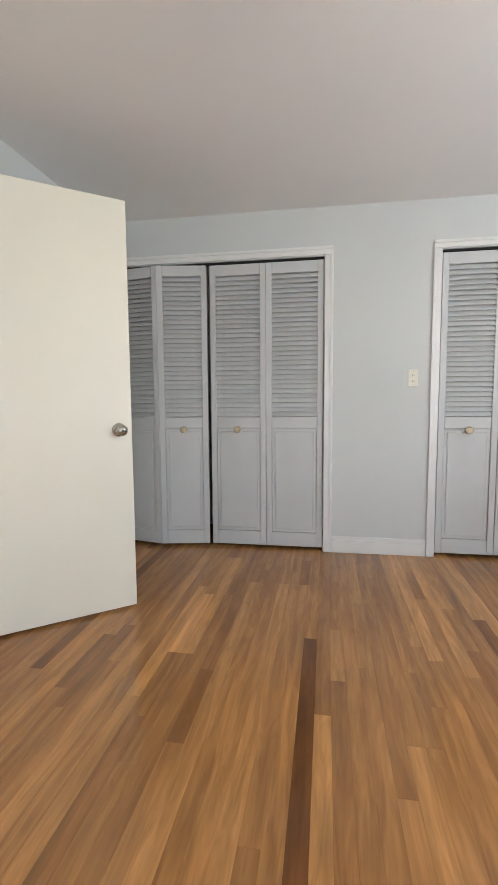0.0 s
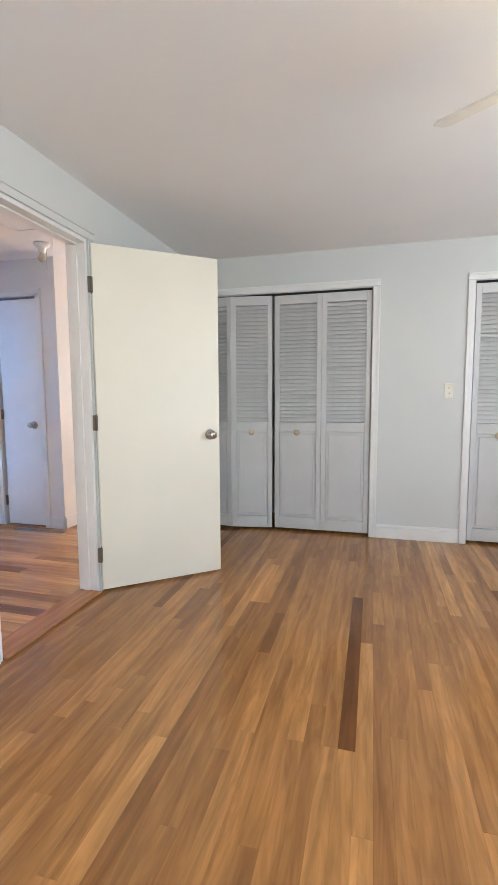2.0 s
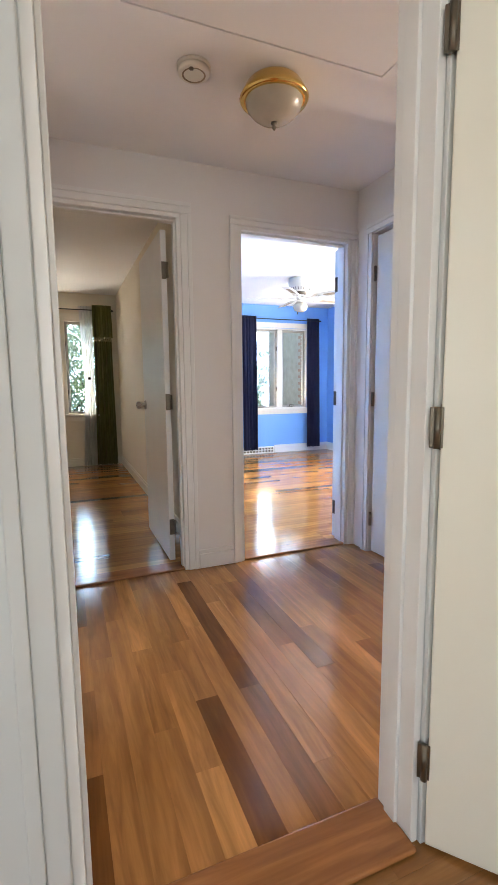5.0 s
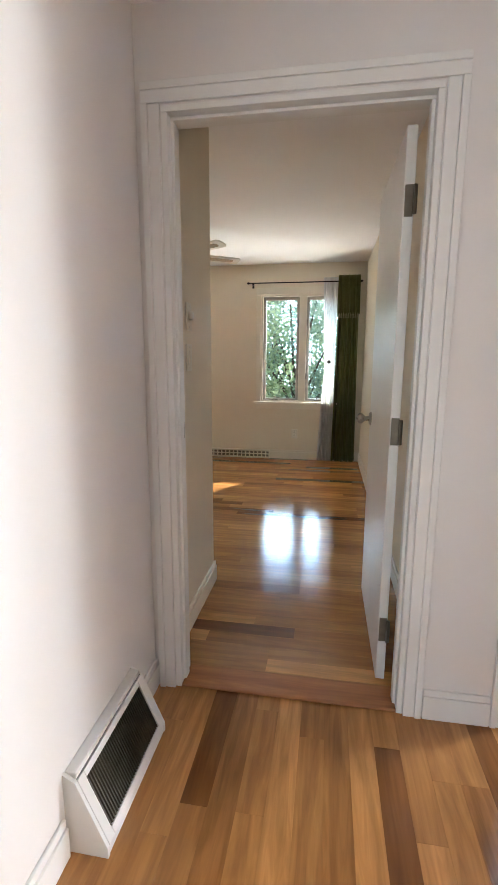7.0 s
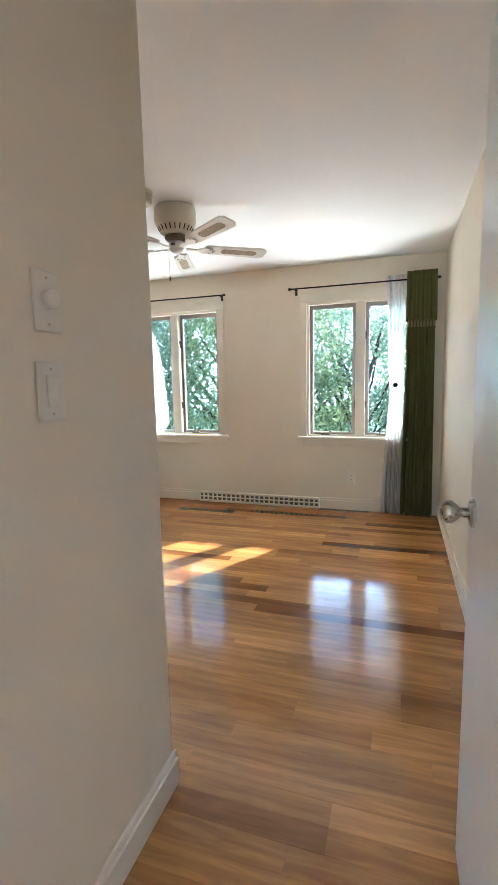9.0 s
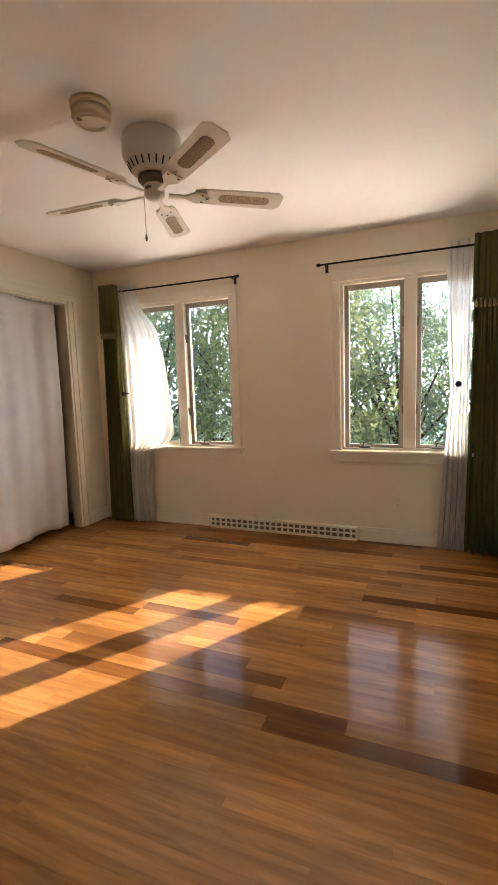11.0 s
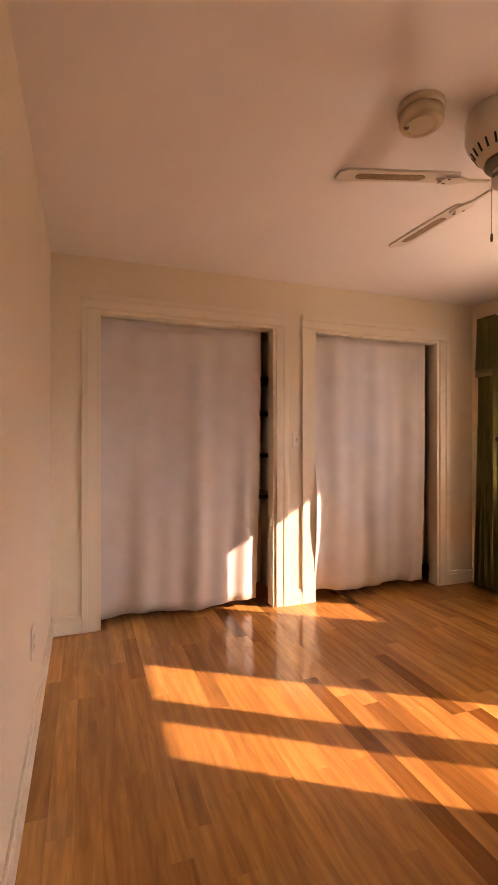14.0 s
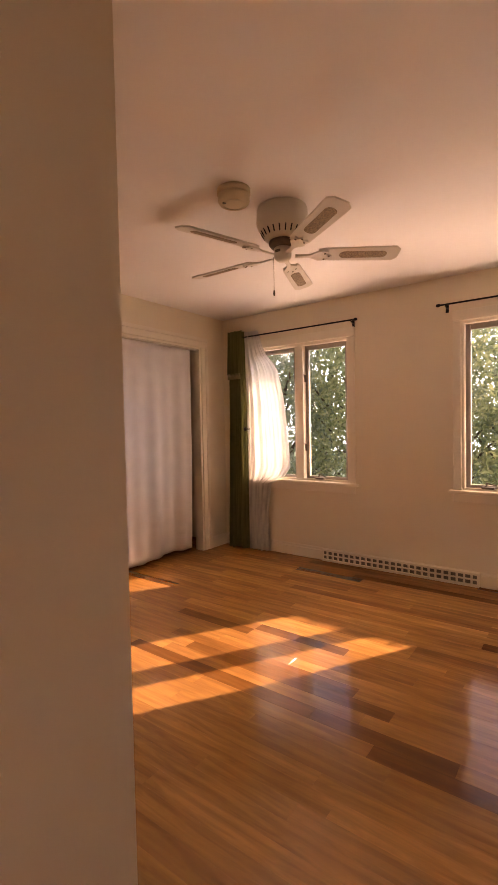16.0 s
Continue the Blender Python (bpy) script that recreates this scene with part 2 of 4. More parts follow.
# ---------------------------------------------------------------- mesh helpers
def box(bm, x0, y0, z0, x1, y1, z1):
    vs = [bm.verts.new(v) for v in ((x0, y0, z0), (x1, y0, z0), (x1, y1, z0), (x0, y1, z0), (x0, y0, z1), (x1, y0, z1), (x1, y1, z1), (x0, y1, z1))]
    for f in ((0, 3, 2, 1), (4, 5, 6, 7), (0, 1, 5, 4), (1, 2, 6, 5), (2, 3, 7, 6), (3, 0, 4, 7)):
        bm.faces.new([vs[i] for i in f])
    return bm


def bevelled(bm, w=0.003, seg=2):
    bmesh.ops.recalc_face_normals(bm, faces=bm.faces)
    bmesh.ops.bevel(bm, geom=bm.edges[:], offset=w, segments=seg, affect="EDGES", profile=0.5)
    return bm


def block(x0, y0, z0, x1, y1, z1, w=0.003, seg=2):
    bm = box(bmesh.new(), min(x0, x1), min(y0, y1), min(z0, z1), max(x0, x1), max(y0, y1), max(z0, z1))
    return bevelled(bm, w, seg) if w else bm


def lathe(profile, seg=32, m=None):
    """A turned body about z from (radius, height) pairs."""
    bm = bmesh.new()
    rings = []
    for r, z in profile:
        rings.append([bm.verts.new((r * math.cos(2 * math.pi * k / seg), r * math.sin(2 * math.pi * k / seg), z)) for k in range(seg)] if r > 1e-5 else [bm.verts.new((0, 0, z))])
    for a, b in zip(rings, rings[1:]):
        for k in range(seg):
            q = [a[k % len(a)], a[(k + 1) % len(a)], b[(k + 1) % len(b)], b[k % len(b)]]
            q = list(dict.fromkeys(q))
            if len(q) > 2:
                bm.faces.new(q)
    bmesh.ops.recalc_face_normals(bm, faces=bm.faces)
    if m:
        bmesh.ops.transform(bm, matrix=m, verts=bm.verts)
    return bm


def rod(a, b, r, seg=10):
    a, b = Vector(a), Vector(b)
    d = b - a
    m = Matrix.Translation(a) @ d.to_track_quat("Z", "Y").to_matrix().to_4x4()
    return lathe([(0, 0), (r, 0), (r, d.length), (0, d.length)], seg, m)


def prism(outline, z0, z1):
    bm = bmesh.new()
    lo = [bm.verts.new((x, y, z0)) for x, y in outline]
    hi = [bm.verts.new((x, y, z1)) for x, y in outline]
    bm.faces.new(lo[::-1])
    bm.faces.new(hi)
    n = len(lo)
    for k in range(n):
        bm.faces.new((lo[k], lo[(k + 1) % n], hi[(k + 1) % n], hi[k]))
    bmesh.ops.recalc_face_normals(bm, faces=bm.faces)
    return bm


def mesh_of(name, bm, material, smooth=False):
    me = bpy.data.meshes.new(name)
    bm.to_mesh(me)
    bm.free()
    me.materials.append(material)
    if smooth:
        for p in me.polygons:
            p.use_smooth = True
    return me


def part(name, bm, material, parent, label="", smooth=False, m=None):
    ob = new(name, mesh_of(name, bm, material, smooth))
    ob.parent = parent
    if m is not None:
        ob.matrix_basis = m
    return tagged(ob, label)


def thing(name, label, category, m=None, group="", kind=""):
    ob = new(name)
    ob.empty_display_size = 0.05
    if m is not None:
        ob.matrix_basis = m
    return tagged(ob, label, category, group, kind)


def solid(name, bm, material, label, category="", kind="structure", smooth=False):
    return tagged(new(name, mesh_of(name, bm, material, smooth)), label, category, kind=kind)


def wall(name, axis, at, thick, lo, hi, top, holes, material, label, bottom=0.0):
    """A wall leaf with openings (from, to, sill, head). axis: the way it runs; at, at+thick: its faces."""
    bm = bmesh.new()

    def piece(a, b, z0, z1):
        if b - a < 1e-4 or z1 - z0 < 1e-4:
            return
        if axis == "x":
            box(bm, a, min(at, at + thick), z0, b, max(at, at + thick), z1)
        else:
            box(bm, min(at, at + thick), a, z0, max(at, at + thick), b, z1)
    x = lo
    for a, b, s, h in sorted(holes):
        piece(x, a, bottom, top)
        piece(a, b, bottom, s)
        piece(a, b, h, top)
        x = b
    piece(x, hi, bottom, top)
    return solid(name, bm, material, label, "wall")


# ---------------------------------------------------------------- plan
CA, CH, CB = 2.34, 2.355, 2.405           # ceilings
AX0, AX1, AY0 = -4.6, 1.52, -4.2         # grey room
HX0, HX1, HY = -1.03, 1.10, 1.868        # hall
BX0, BX1, BY0, BY1 = -3.61, 0.03, 2.757, 6.15
BN = -1.014                              # side of the entry to the cream room
CX0, CX1 = 0.15, 3.52
BY = 1.985                               # inner face of the bedrooms' hall wall
OA = (-0.774, -0.004, 0.0, 2.045)        # door openings
OB = (-0.942, -0.088, 0.0, 2.066)
OC = (0.265, 1.048, 0.0, 2.045)
W1, W2, WC = (-3.19, -2.165), (-1.227, -0.2), (2.11, 3.12)
WZ = (0.735, 2.045)

# grey room
wall("wall_door_side", "x", 0, 0.06, AX0, AX1 + 0.7, CA, [OA], PAINT_A, "pale grey painted plaster wall with a doorway")
wall("wall_closet_side", "y", AX1, 0.1, AY0, 0, CA, [(-1.553, -0.03, 0, 2.025), (-3.06, -2.302, 0, 2.025)], PAINT_A, "pale grey painted wall with two closet openings")
wall("wall_west", "y", AX0, -0.12, AY0 - 0.12, 0.06, CA, [(-3.6, -1.6, 0.72, 2.0)], PAINT_A, "pale grey painted wall with a wide window opening")
wall("wall_south", "x", AY0, -0.12, AX0, AX1 + 0.7, CA, [(-1.9, 0.1, 0.72, 2.0)], PAINT_A, "pale grey painted wall with a wide window opening")
wall("wall_closet_back", "y", AX1 + 0.6, 0.1, AY0, 0, CA, [], PAINT_A, "plain wall at the back of the closets")
solid("ceiling_grey_room", box(bmesh.new(), AX0 - 0.12, AY0 - 0.12, CA, AX1 + 0.7, 0.06, CA + 0.1), CEIL, "flat white painted ceiling", "ceiling")
# hall
wall("wall_hall_south", "x", 0.06, 0.06, HX0, 4.5, CH, [OA], PAINT_H, "white painted hall wall with a doorway")
wall("wall_hall_west", "y", HX0, -0.1, 0.12, HY, CH, [], PAINT_H, "white painted end wall of the hall")
wall("wall_hall_north", "x", HY, 0.06, HX0 - 0.1, HX1 + 0.1, CH, [OB, OC], PAINT_H, "white painted hall wall with two doorways")
wall("wall_hall_east", "y", HX1, 0.1, 1.06, HY, CH, [(1.262, 1.69, 0, 2.045)], PAINT_H, "white painted wall with a narrow closet doorway")
wall("wall_hall_branch", "x", 1.06, 0.1, HX1 + 0.1, 4.5, CH, [], PAINT_H, "white painted wall of the side passage")
wall("wall_hall_end", "y", 4.5, 0.1, 0.06, 1.16, CH, [], PAINT_H, "white painted wall closing the side passage")
wall("wall_hall_cupboard", "y", 1.6, 0.05, 1.16, HY, CH, [], PAINT_H, "plain wall at the back of the hall cupboard")
HATCH = (-0.50, 0.53, 0.20, 0.90)
bm = bmesh.new()
for b in ((HX0 - 0.1, 0.06, 4.6, HATCH[2] - 0.004), (HX0 - 0.1, HATCH[3] + 0.004, 4.6, HY + 0.06)):
    box(bm, b[0], b[1], CH, b[2], b[3], CH + 0.08)
box(bm, HX0 - 0.1, HATCH[2] - 0.004, CH, HATCH[0] - 0.004, HATCH[3] + 0.004, CH + 0.08)
box(bm, HATCH[1] + 0.004, HATCH[2] - 0.004, CH, 4.6, HATCH[3] + 0.004, CH + 0.08)
box(bm, HATCH[0] - 0.05, HATCH[2] - 0.05, CH + 0.081, HATCH[1] + 0.05, HATCH[3] + 0.05, CH + 0.12)
solid("ceiling_hall", bm, CEIL, "flat white painted hall ceiling", "ceiling")
# cream room
wall("wall_cream_hall_side", "x", HY + 0.06, 0.06, BN - 0.1, BX1, CB, [OB], PAINT_B, "cream painted wall with a doorway")
wall("wall_cream_entry", "y", BN, -0.1, BY, BY0, CB, [], PAINT_B, "cream painted wall beside the entry")
wall("wall_cream_south", "x", BY0, -0.1, BX0 - 0.7, BN - 0.1, CB, [], PAINT_B, "cream painted plaster wall")
wall("wall_cream_closets", "y", BX0, -0.1, BY0, BY1, CB, [(3.037, 4.280, 0, 2.07), (4.595, 5.783, 0, 2.07)], PAINT_B, "cream painted wall with two curtained closets")
wall("wall_cream_east", "y", BX1, 0.06, HY + 0.06, BY1, CB, [], PAINT_B, "cream painted side wall")
wall("wall_windows", "x", BY1, 0.06, BX0 - 0.7, BX1 + 0.06, CB, [(*W1, *WZ), (*W2, *WZ)], PAINT_B, "cream painted wall with two paired windows")
wall("wall_cream_closet_back", "y", BX0 - 0.6, -0.1, BY0, BY1, CB, [], PAINT_B, "plain wall at the back of the closets")
wall("wall_cream_closet_divider", "x", 4.40, 0.06, BX0 - 0.6, BX0 - 0.1, CB, [], PAINT_B, "plain wall between the closets")
solid("ceiling_cream_room", box(bmesh.new(), BX0 - 0.7, HY + 0.06, CB, BX1 + 0.06, BY1 + 0.06, CB + 0.1), CEIL, "flat white painted ceiling", "ceiling")
# blue room
wall("wall_blue_west", "y", BX1 + 0.06, 0.06, HY + 0.06, BY1, CB, [], PAINT_C, "bright blue painted side wall")
wall("wall_blue_hall_side", "x", HY + 0.06, 0.06, CX0, CX1 + 0.1, CB, [OC], PAINT_C, "bright blue painted wall with a doorway")
# the opening in this side wall is made up; a fill lamp stands in it
wall("wall_blue_east", "y", CX1, 0.1, HY + 0.12, BY1 + 0.06, CB, [(2.9, 4.0, *WZ)], PAINT_C, "bright blue painted side wall")
wall("wall_blue_windows", "x", BY1, 0.06, BX1 + 0.06, CX1, CB, [(*WC, *WZ)], PAINT_C, "bright blue painted wall with a window")
solid("ceiling_blue_room", box(bmesh.new(), BX1 + 0.06, HY + 0.06, CB, CX1 + 0.1, BY1 + 0.06, CB + 0.1), CEIL, "flat white painted ceiling", "ceiling")
# outer skin, and unseen eaves added to cut off the sun patches' far ends
wall("wall_outside", "x", BY1 + 0.06, 0.1, BX0 - 0.8, CX1 + 0.1, CB + 0.1, [(*W1, *WZ), (*W2, *WZ), (*WC, *WZ)], PLASTER_OUT, "pale rendered outside wall with window openings", bottom=-3.0)
solid("sun_cut_eaves", box(bmesh.new(), BX0 - 1.0, BY1 + 0.16, 2.20, CX1 + 0.6, BY1 + 0.76, 2.34), PLASTER_OUT, "unseen boxed eaves added to cut the sun above the windows", "eaves")
solid("roof", box(bmesh.new(), -4.9, -4.6, 2.55, CX1 + 0.7, BY1 + 0.8, 2.65), PLASTER_OUT, "flat closing roof slab over the house", "roof")


# ---------------------------------------------------------------- trim
def frame_set(name, axis, at, side, hole, material, label, cw=0.068, deep=0.018):
    """Casing round an opening on one face of a wall: two legs and a head, moulded in two steps. side: +1 or -1, the way it stands proud."""
    a, b, s, h = hole
    tr = thing(name, label, "door trim", kind="structure")

    def strip(nm, u0, u1, z0, z1, inner):
        for w0, w1, d in ((0, 0.62, deep * 0.72), (0.62, 1.0, deep)):
            if inner == "r":
                p0, p1, q0, q1 = u0 + (u1 - u0) * w0, u0 + (u1 - u0) * w1, z0, z1
            elif inner == "l":
                p0, p1, q0, q1 = u1 - (u1 - u0) * w1, u1 - (u1 - u0) * w0, z0, z1
            else:
                p0, p1, q0, q1 = u0, u1, z0 + (z1 - z0) * w0, z0 + (z1 - z0) * w1
            if axis == "x":
                bm = block(p0, at + side * 0.0005, q0, p1, at + side * d, q1, 0.0025)
            else:
                bm = block(at + side * 0.0005, p0, q0, at + side * d, p1, q1, 0.0025)
            part(nm, bm, material, tr)
    strip("casing_leg", a - cw, a - 0.004, 0.0, h + 0.004, "l")
    strip("casing_leg", b + 0.004, b + cw, 0.0, h + 0.004, "r")
    strip("casing_head", a - cw, b + cw, h + 0.006, h + cw, "t")
    return tr


def jamb_set(name, axis, lo, hi, hole, material, label, stop=None):
    """Lining of a doorway between two faces, with a door stop."""
    a, b, s, h = hole
    tr = thing(name, label, "door frame", kind="structure")
    e = 0.018

    def put(nm, u0, u1, v0, v1, z0, z1):
        bm = block(u0, v0, z0, u1, v1, z1, 0.002) if axis == "x" else block(v0, u0, z0, v1, u1, z1, 0.002)
        part(nm, bm, material, tr)
    put("jamb", a - 0.002, a + e, lo - 0.002, hi + 0.002, 0, h - e)
    put("jamb", b - e, b + 0.002, lo - 0.002, hi + 0.002, 0, h - e)
    put("head", a - 0.002, b + 0.002, lo - 0.002, hi + 0.002, h - e + 0.001, h + 0.002)
    if stop:
        put("door_stop", a + e, a + e + 0.011, stop[0], stop[1], 0.0, h - e - 0.012)
        put("door_stop", b - e - 0.011, b - e, stop[0], stop[1], 0.0, h - e - 0.012)
        put("door_stop", a + e, b - e, stop[0], stop[1], h - e - 0.011, h - e - 0.001)
    return tr


frame_set("trim_grey_room_door", "x", 0, -1, OA, PAINT_A, "wide painted door casing on the grey wall")
jamb_set("frame_grey_room_door", "x", 0, 0.12, OA, TRIM, "white painted door lining", (0.045, 0.085))
frame_set("trim_grey_room_door_hall", "x", 0.12, 1, OA, TRIM, "white painted door casing")
frame_set("trim_cream_door_hall", "x", HY, -1, OB, TRIM, "white painted door casing", cw=0.066)
jamb_set("frame_cream_door", "x", HY, BY, OB, TRIM, "white painted door lining", (HY + 0.03, HY + 0.07))
frame_set("trim_cream_door", "x", BY, 1, OB, TRIM_B, "ivory painted door casing")
frame_set("trim_blue_door_hall", "x", HY, -1, OC, TRIM, "white painted door casing", cw=0.055)
jamb_set("frame_blue_door", "x", HY, BY, OC, TRIM, "white painted door lining", (HY + 0.03, HY + 0.07))
frame_set("trim_hall_cupboard", "y", HX1, -1, (1.262, 1.69, 0, 2.045), TRIM, "white painted cupboard casing", cw=0.06)
frame_set("trim_closet_wide", "y", AX1, -1, (-1.553, -0.075, 0, 2.025), TRIM, "white painted closet casing", cw=0.06)
frame_set("trim_closet_narrow", "y", AX1, -1, (-3.06, -2.302, 0, 2.025), TRIM, "white painted closet casing", cw=0.055)
frame_set("trim_curtained_closet", "y", BX0, 1, (3.037, 4.280, 0, 2.07), TRIM_B, "ivory painted closet casing", cw=0.10)
frame_set("trim_curtained_closet", "y", BX0, 1, (4.595, 5.783, 0, 2.07), TRIM_B, "ivory painted closet casing", cw=0.10)
jamb_set("frame_curtained_closet", "y", BX0 - 0.1, BX0, (3.037, 4.280, 0, 2.07), TRIM_B, "ivory painted closet lining")
jamb_set("frame_curtained_closet", "y", BX0 - 0.1, BX0, (4.595, 5.783, 0, 2.07), TRIM_B, "ivory painted closet lining")


def baseboard(axis, at, side, lo, hi, material, h=0.115, label="white painted baseboard"):
    t = thing("baseboard", label, "baseboard", kind="structure")
    for z0, z1, d in ((0.0, h - 0.025, 0.016), (h - 0.025, h, 0.010)):
        bm = block(lo, at, z0, hi, at + side * d, z1, 0.003) if axis == "x" else block(at, lo, z0, at + side * d, hi, z1, 0.003)
        part("board" if z0 == 0 else "cap_moulding", bm, material, t)
    return t


baseboard("x", 0, -1, AX0, OA[0] - 0.07, TRIM)
baseboard("x", 0, -1, OA[1] + 0.07, AX1 - 0.02, TRIM)
baseboard("y", AX1, -1, -2.244, -1.615, TRIM)
baseboard("y", AX1, -1, AY0, -3.118, TRIM)
baseboard("y", AX0, 1, AY0, 0, TRIM)
baseboard("x", AY0, 1, AX0, AX1, TRIM)
baseboard("y", HX0, 1, 0.14, 1.21, TRIM)
baseboard("y", HX0, 1, 1.66, HY, TRIM)
baseboard("x", HY, -1, OB[1] + 0.07, OC[0] - 0.057, TRIM)
baseboard("y", HX1, -1, 1.06, 1.2, TRIM)
baseboard("x", 1.06, -1, HX1, 4.5, TRIM)
baseboard("y", BN, 1, BY + 0.02, BY0 + 0.016, TRIM_B, label="ivory painted baseboard")
baseboard("x", BY0, 1, BX0, BN, TRIM_B, label="ivory painted baseboard")
baseboard("y", BX0, 1, BY0 + 0.016, 2.943, TRIM_B, label="ivory painted baseboard")
baseboard("y", BX0, 1, 4.374, 4.511, TRIM_B, label="ivory painted baseboard")
baseboard("y", BX0, 1, 5.867, BY1, TRIM_B, label="ivory painted baseboard")
baseboard("x", BY1, -1, BX0 + 0.016, -2.435, TRIM_B, label="ivory painted baseboard")
baseboard("x", BY1, -1, -1.095, BX1, TRIM_B, label="ivory painted baseboard")
baseboard("y", BX1, -1, BY + 0.02, BY1, TRIM_B, label="ivory painted baseboard")
baseboard("x", BY1, -1, 2.5, CX1, TRIM, 0.13)
baseboard("y", CX1, -1, BY, BY1, TRIM, 0.13)


# ---------------------------------------------------------------- windows
def casement_window(name, x0, x1, label, sheer_side=0):
    """A paired casement in the wall y = BY1: casing, stool, apron, lining, mullion, two sashes with panes, cranks and catches."""
    w = thing(name, label, "window", pose((x0 + x1) / 2, BY1, 0), kind="structure")
    a, b = x0 - (x0 + x1) / 2, x1 - (x0 + x1) / 2
    z0, z1 = WZ
    for u0, u1 in ((a - 0.062, a - 0.002), (b + 0.002, b + 0.062)):
        part("casing_leg", block(u0, -0.018, z0 + 0.006, u1, -0.0005, z1 + 0.002, 0.004), TRIM_B, w)
    part("casing_head", block(a - 0.062, -0.02, z1 + 0.004, b + 0.062, -0.0005, z1 + 0.085, 0.004), TRIM_B, w)
    part("window_sill", block(a - 0.09, -0.045, z0 - 0.022, b + 0.09, 0.03, z0 + 0.003, 0.006), TRIM_B, w)
    part("apron", block(a - 0.062, -0.016, z0 - 0.09, b + 0.062, -0.0005, z0 - 0.024, 0.004), TRIM_B, w)
    for u0, u1 in ((a, a + 0.02), (b - 0.02, b)):
        part("lining", block(u0, 0.001, z0 + 0.02, u1, 0.155, z1 - 0.02, 0.002), TRIM_B, w)
    part("lining_head", block(a, 0.001, z1 - 0.0195, b, 0.155, z1, 0.002), TRIM_B, w)
    part("lining_foot", block(a, 0.031, z0, b, 0.155, z0 + 0.0195, 0.002), TRIM_B, w)
    part("mullion", block(-0.045, 0.002, z0 + 0.02, 0.045, 0.15, z1 - 0.02, 0.004), TRIM_B, w)
    for u0, u1, out in ((a + 0.0202, -0.0452, -1), (0.0452, b - 0.0202, 1)):
        s = part("sash", block(u0, 0.05, z0 + 0.0197, u0 + 0.035, 0.085, z1 - 0.0197, 0.004), SASH, w, "grey-brown painted sash frame")
        part("sash_stile", block(u1 - 0.035, 0.05, z0 + 0.0197, u1, 0.085, z1 - 0.0197, 0.004), SASH, s)
        part("sash_rail", block(u0 + 0.025, 0.053, z0 + 0.0185, u1 - 0.025, 0.082, z0 + 0.046, 0.003), SASH, s)
        part("sash_rail", block(u0 + 0.025, 0.053, z1 - 0.062, u1 - 0.025, 0.082, z1 - 0.0185, 0.003), SASH, s)
        g = part("pane", block(u0 + 0.03, 0.066, z0 + 0.04, u1 - 0.03, 0.07, z1 - 0.056, 0), GLASS, s)
        g.visible_shadow = False
        # roto crank on the sill and two sash locks
        c = (u0 + u1) / 2 - 0.08
        k = part("crank", block(c - 0.03, 0.006, z0 + 0.02, c + 0.06, 0.046, z0 + 0.036, 0.005), BRONZE, w, "bronze window crank")
        part("crank_handle", rod((c, 0.024, z0 + 0.036), (c + 0.01, 0.018, z0 + 0.07), 0.006), BRONZE, k)
        part("crank_knob", rod((c + 0.008, 0.018, z0 + 0.066), (c + 0.075, 0.014, z0 + 0.05), 0.005), BRONZE, k)
        inner = u1 if out < 0 else u0
        for zz in (1.02, 1.68):
            lk = part("sash_lock", block(inner - 0.012, 0.03, zz, inner + 0.012, 0.052, zz + 0.07, 0.004), BRONZE, w, "bronze sash lock")
            part("lock_lever", rod((inner, 0.028, zz + 0.03), (inner, 0.018, zz + 0.075), 0.005), BRONZE, lk)
    return w


casement_window("window_cream_one", *W1, "paired casement window with ivory casing and sill")
casement_window("window_cream_two", *W2, "paired casement window with ivory casing and sill")
casement_window("window_blue_room", *WC, "paired casement window with white casing in blue wall")


def plain_window(name, m, w, h, label):
    t = thing(name, label, "window", m, kind="structure")
    for x0, x1, z0, z1 in ((-w / 2, -w / 2 + 0.05, 0, h), (w / 2 - 0.05, w / 2, 0, h), (-0.03, 0.03, 0.051, h - 0.051), (-w / 2 + 0.051, w / 2 - 0.051, 0, 0.05), (-w / 2 + 0.051, w / 2 - 0.051, h - 0.05, h)):
        part("window_frame", block(x0, -0.03, z0, x1, 0.03, z1, 0.004), TRIM, t)
    return t


plain_window("window_west", pose(AX0 - 0.06, -2.6, 0.722, 0, 0, 90), 1.99, 1.27, "wide white framed window")
plain_window("window_south", pose(-0.9, AY0 - 0.06, 0.722), 1.99, 1.27, "wide white framed window")
# the blue room's side window is invented, framing its fill lamp
plain_window("added_blue_side_window", pose(CX1 + 0.05, 3.45, WZ[0] + 0.002, 0, 0, 90), 1.09, 1.3, "added white framed side window, unseen")


# ---------------------------------------------------------------- doors
def knob_set(parent, x, y, z, side, material=NICKEL):
    """A round knob on the face whose outward way is side * y."""
    turn = pose(x, y, z, -90 * side, 0, 0)
    k = part("knob", lathe([(0, 0), (0.034, 0), (0.034, 0.005), (0.028, 0.011), (0.012, 0.013), (0.011, 0.03), (0.018, 0.036), (0.027, 0.048), (0.027, 0.06), (0.02, 0.068), (0, 0.07)], 28), material, parent, "brushed nickel door knob", True, turn)
    part("keyhole", lathe([(0, 0.0705), (0.006, 0.0705), (0.006, 0.073), (0, 0.073)], 12), BRONZE, k)
    return k


def hinge(parent, x, y, z, material=BRONZE):
    h = part("hinge", rod((x, y, z - 0.045), (x, y, z + 0.045), 0.0075, 12), material, parent, "aged bronze butt hinge", True)
    part("hinge_leaf", block(x - 0.016, y + 0.001, z - 0.044, x + 0.012, y + 0.005, z + 0.044, 0.001), material, h)
    return h


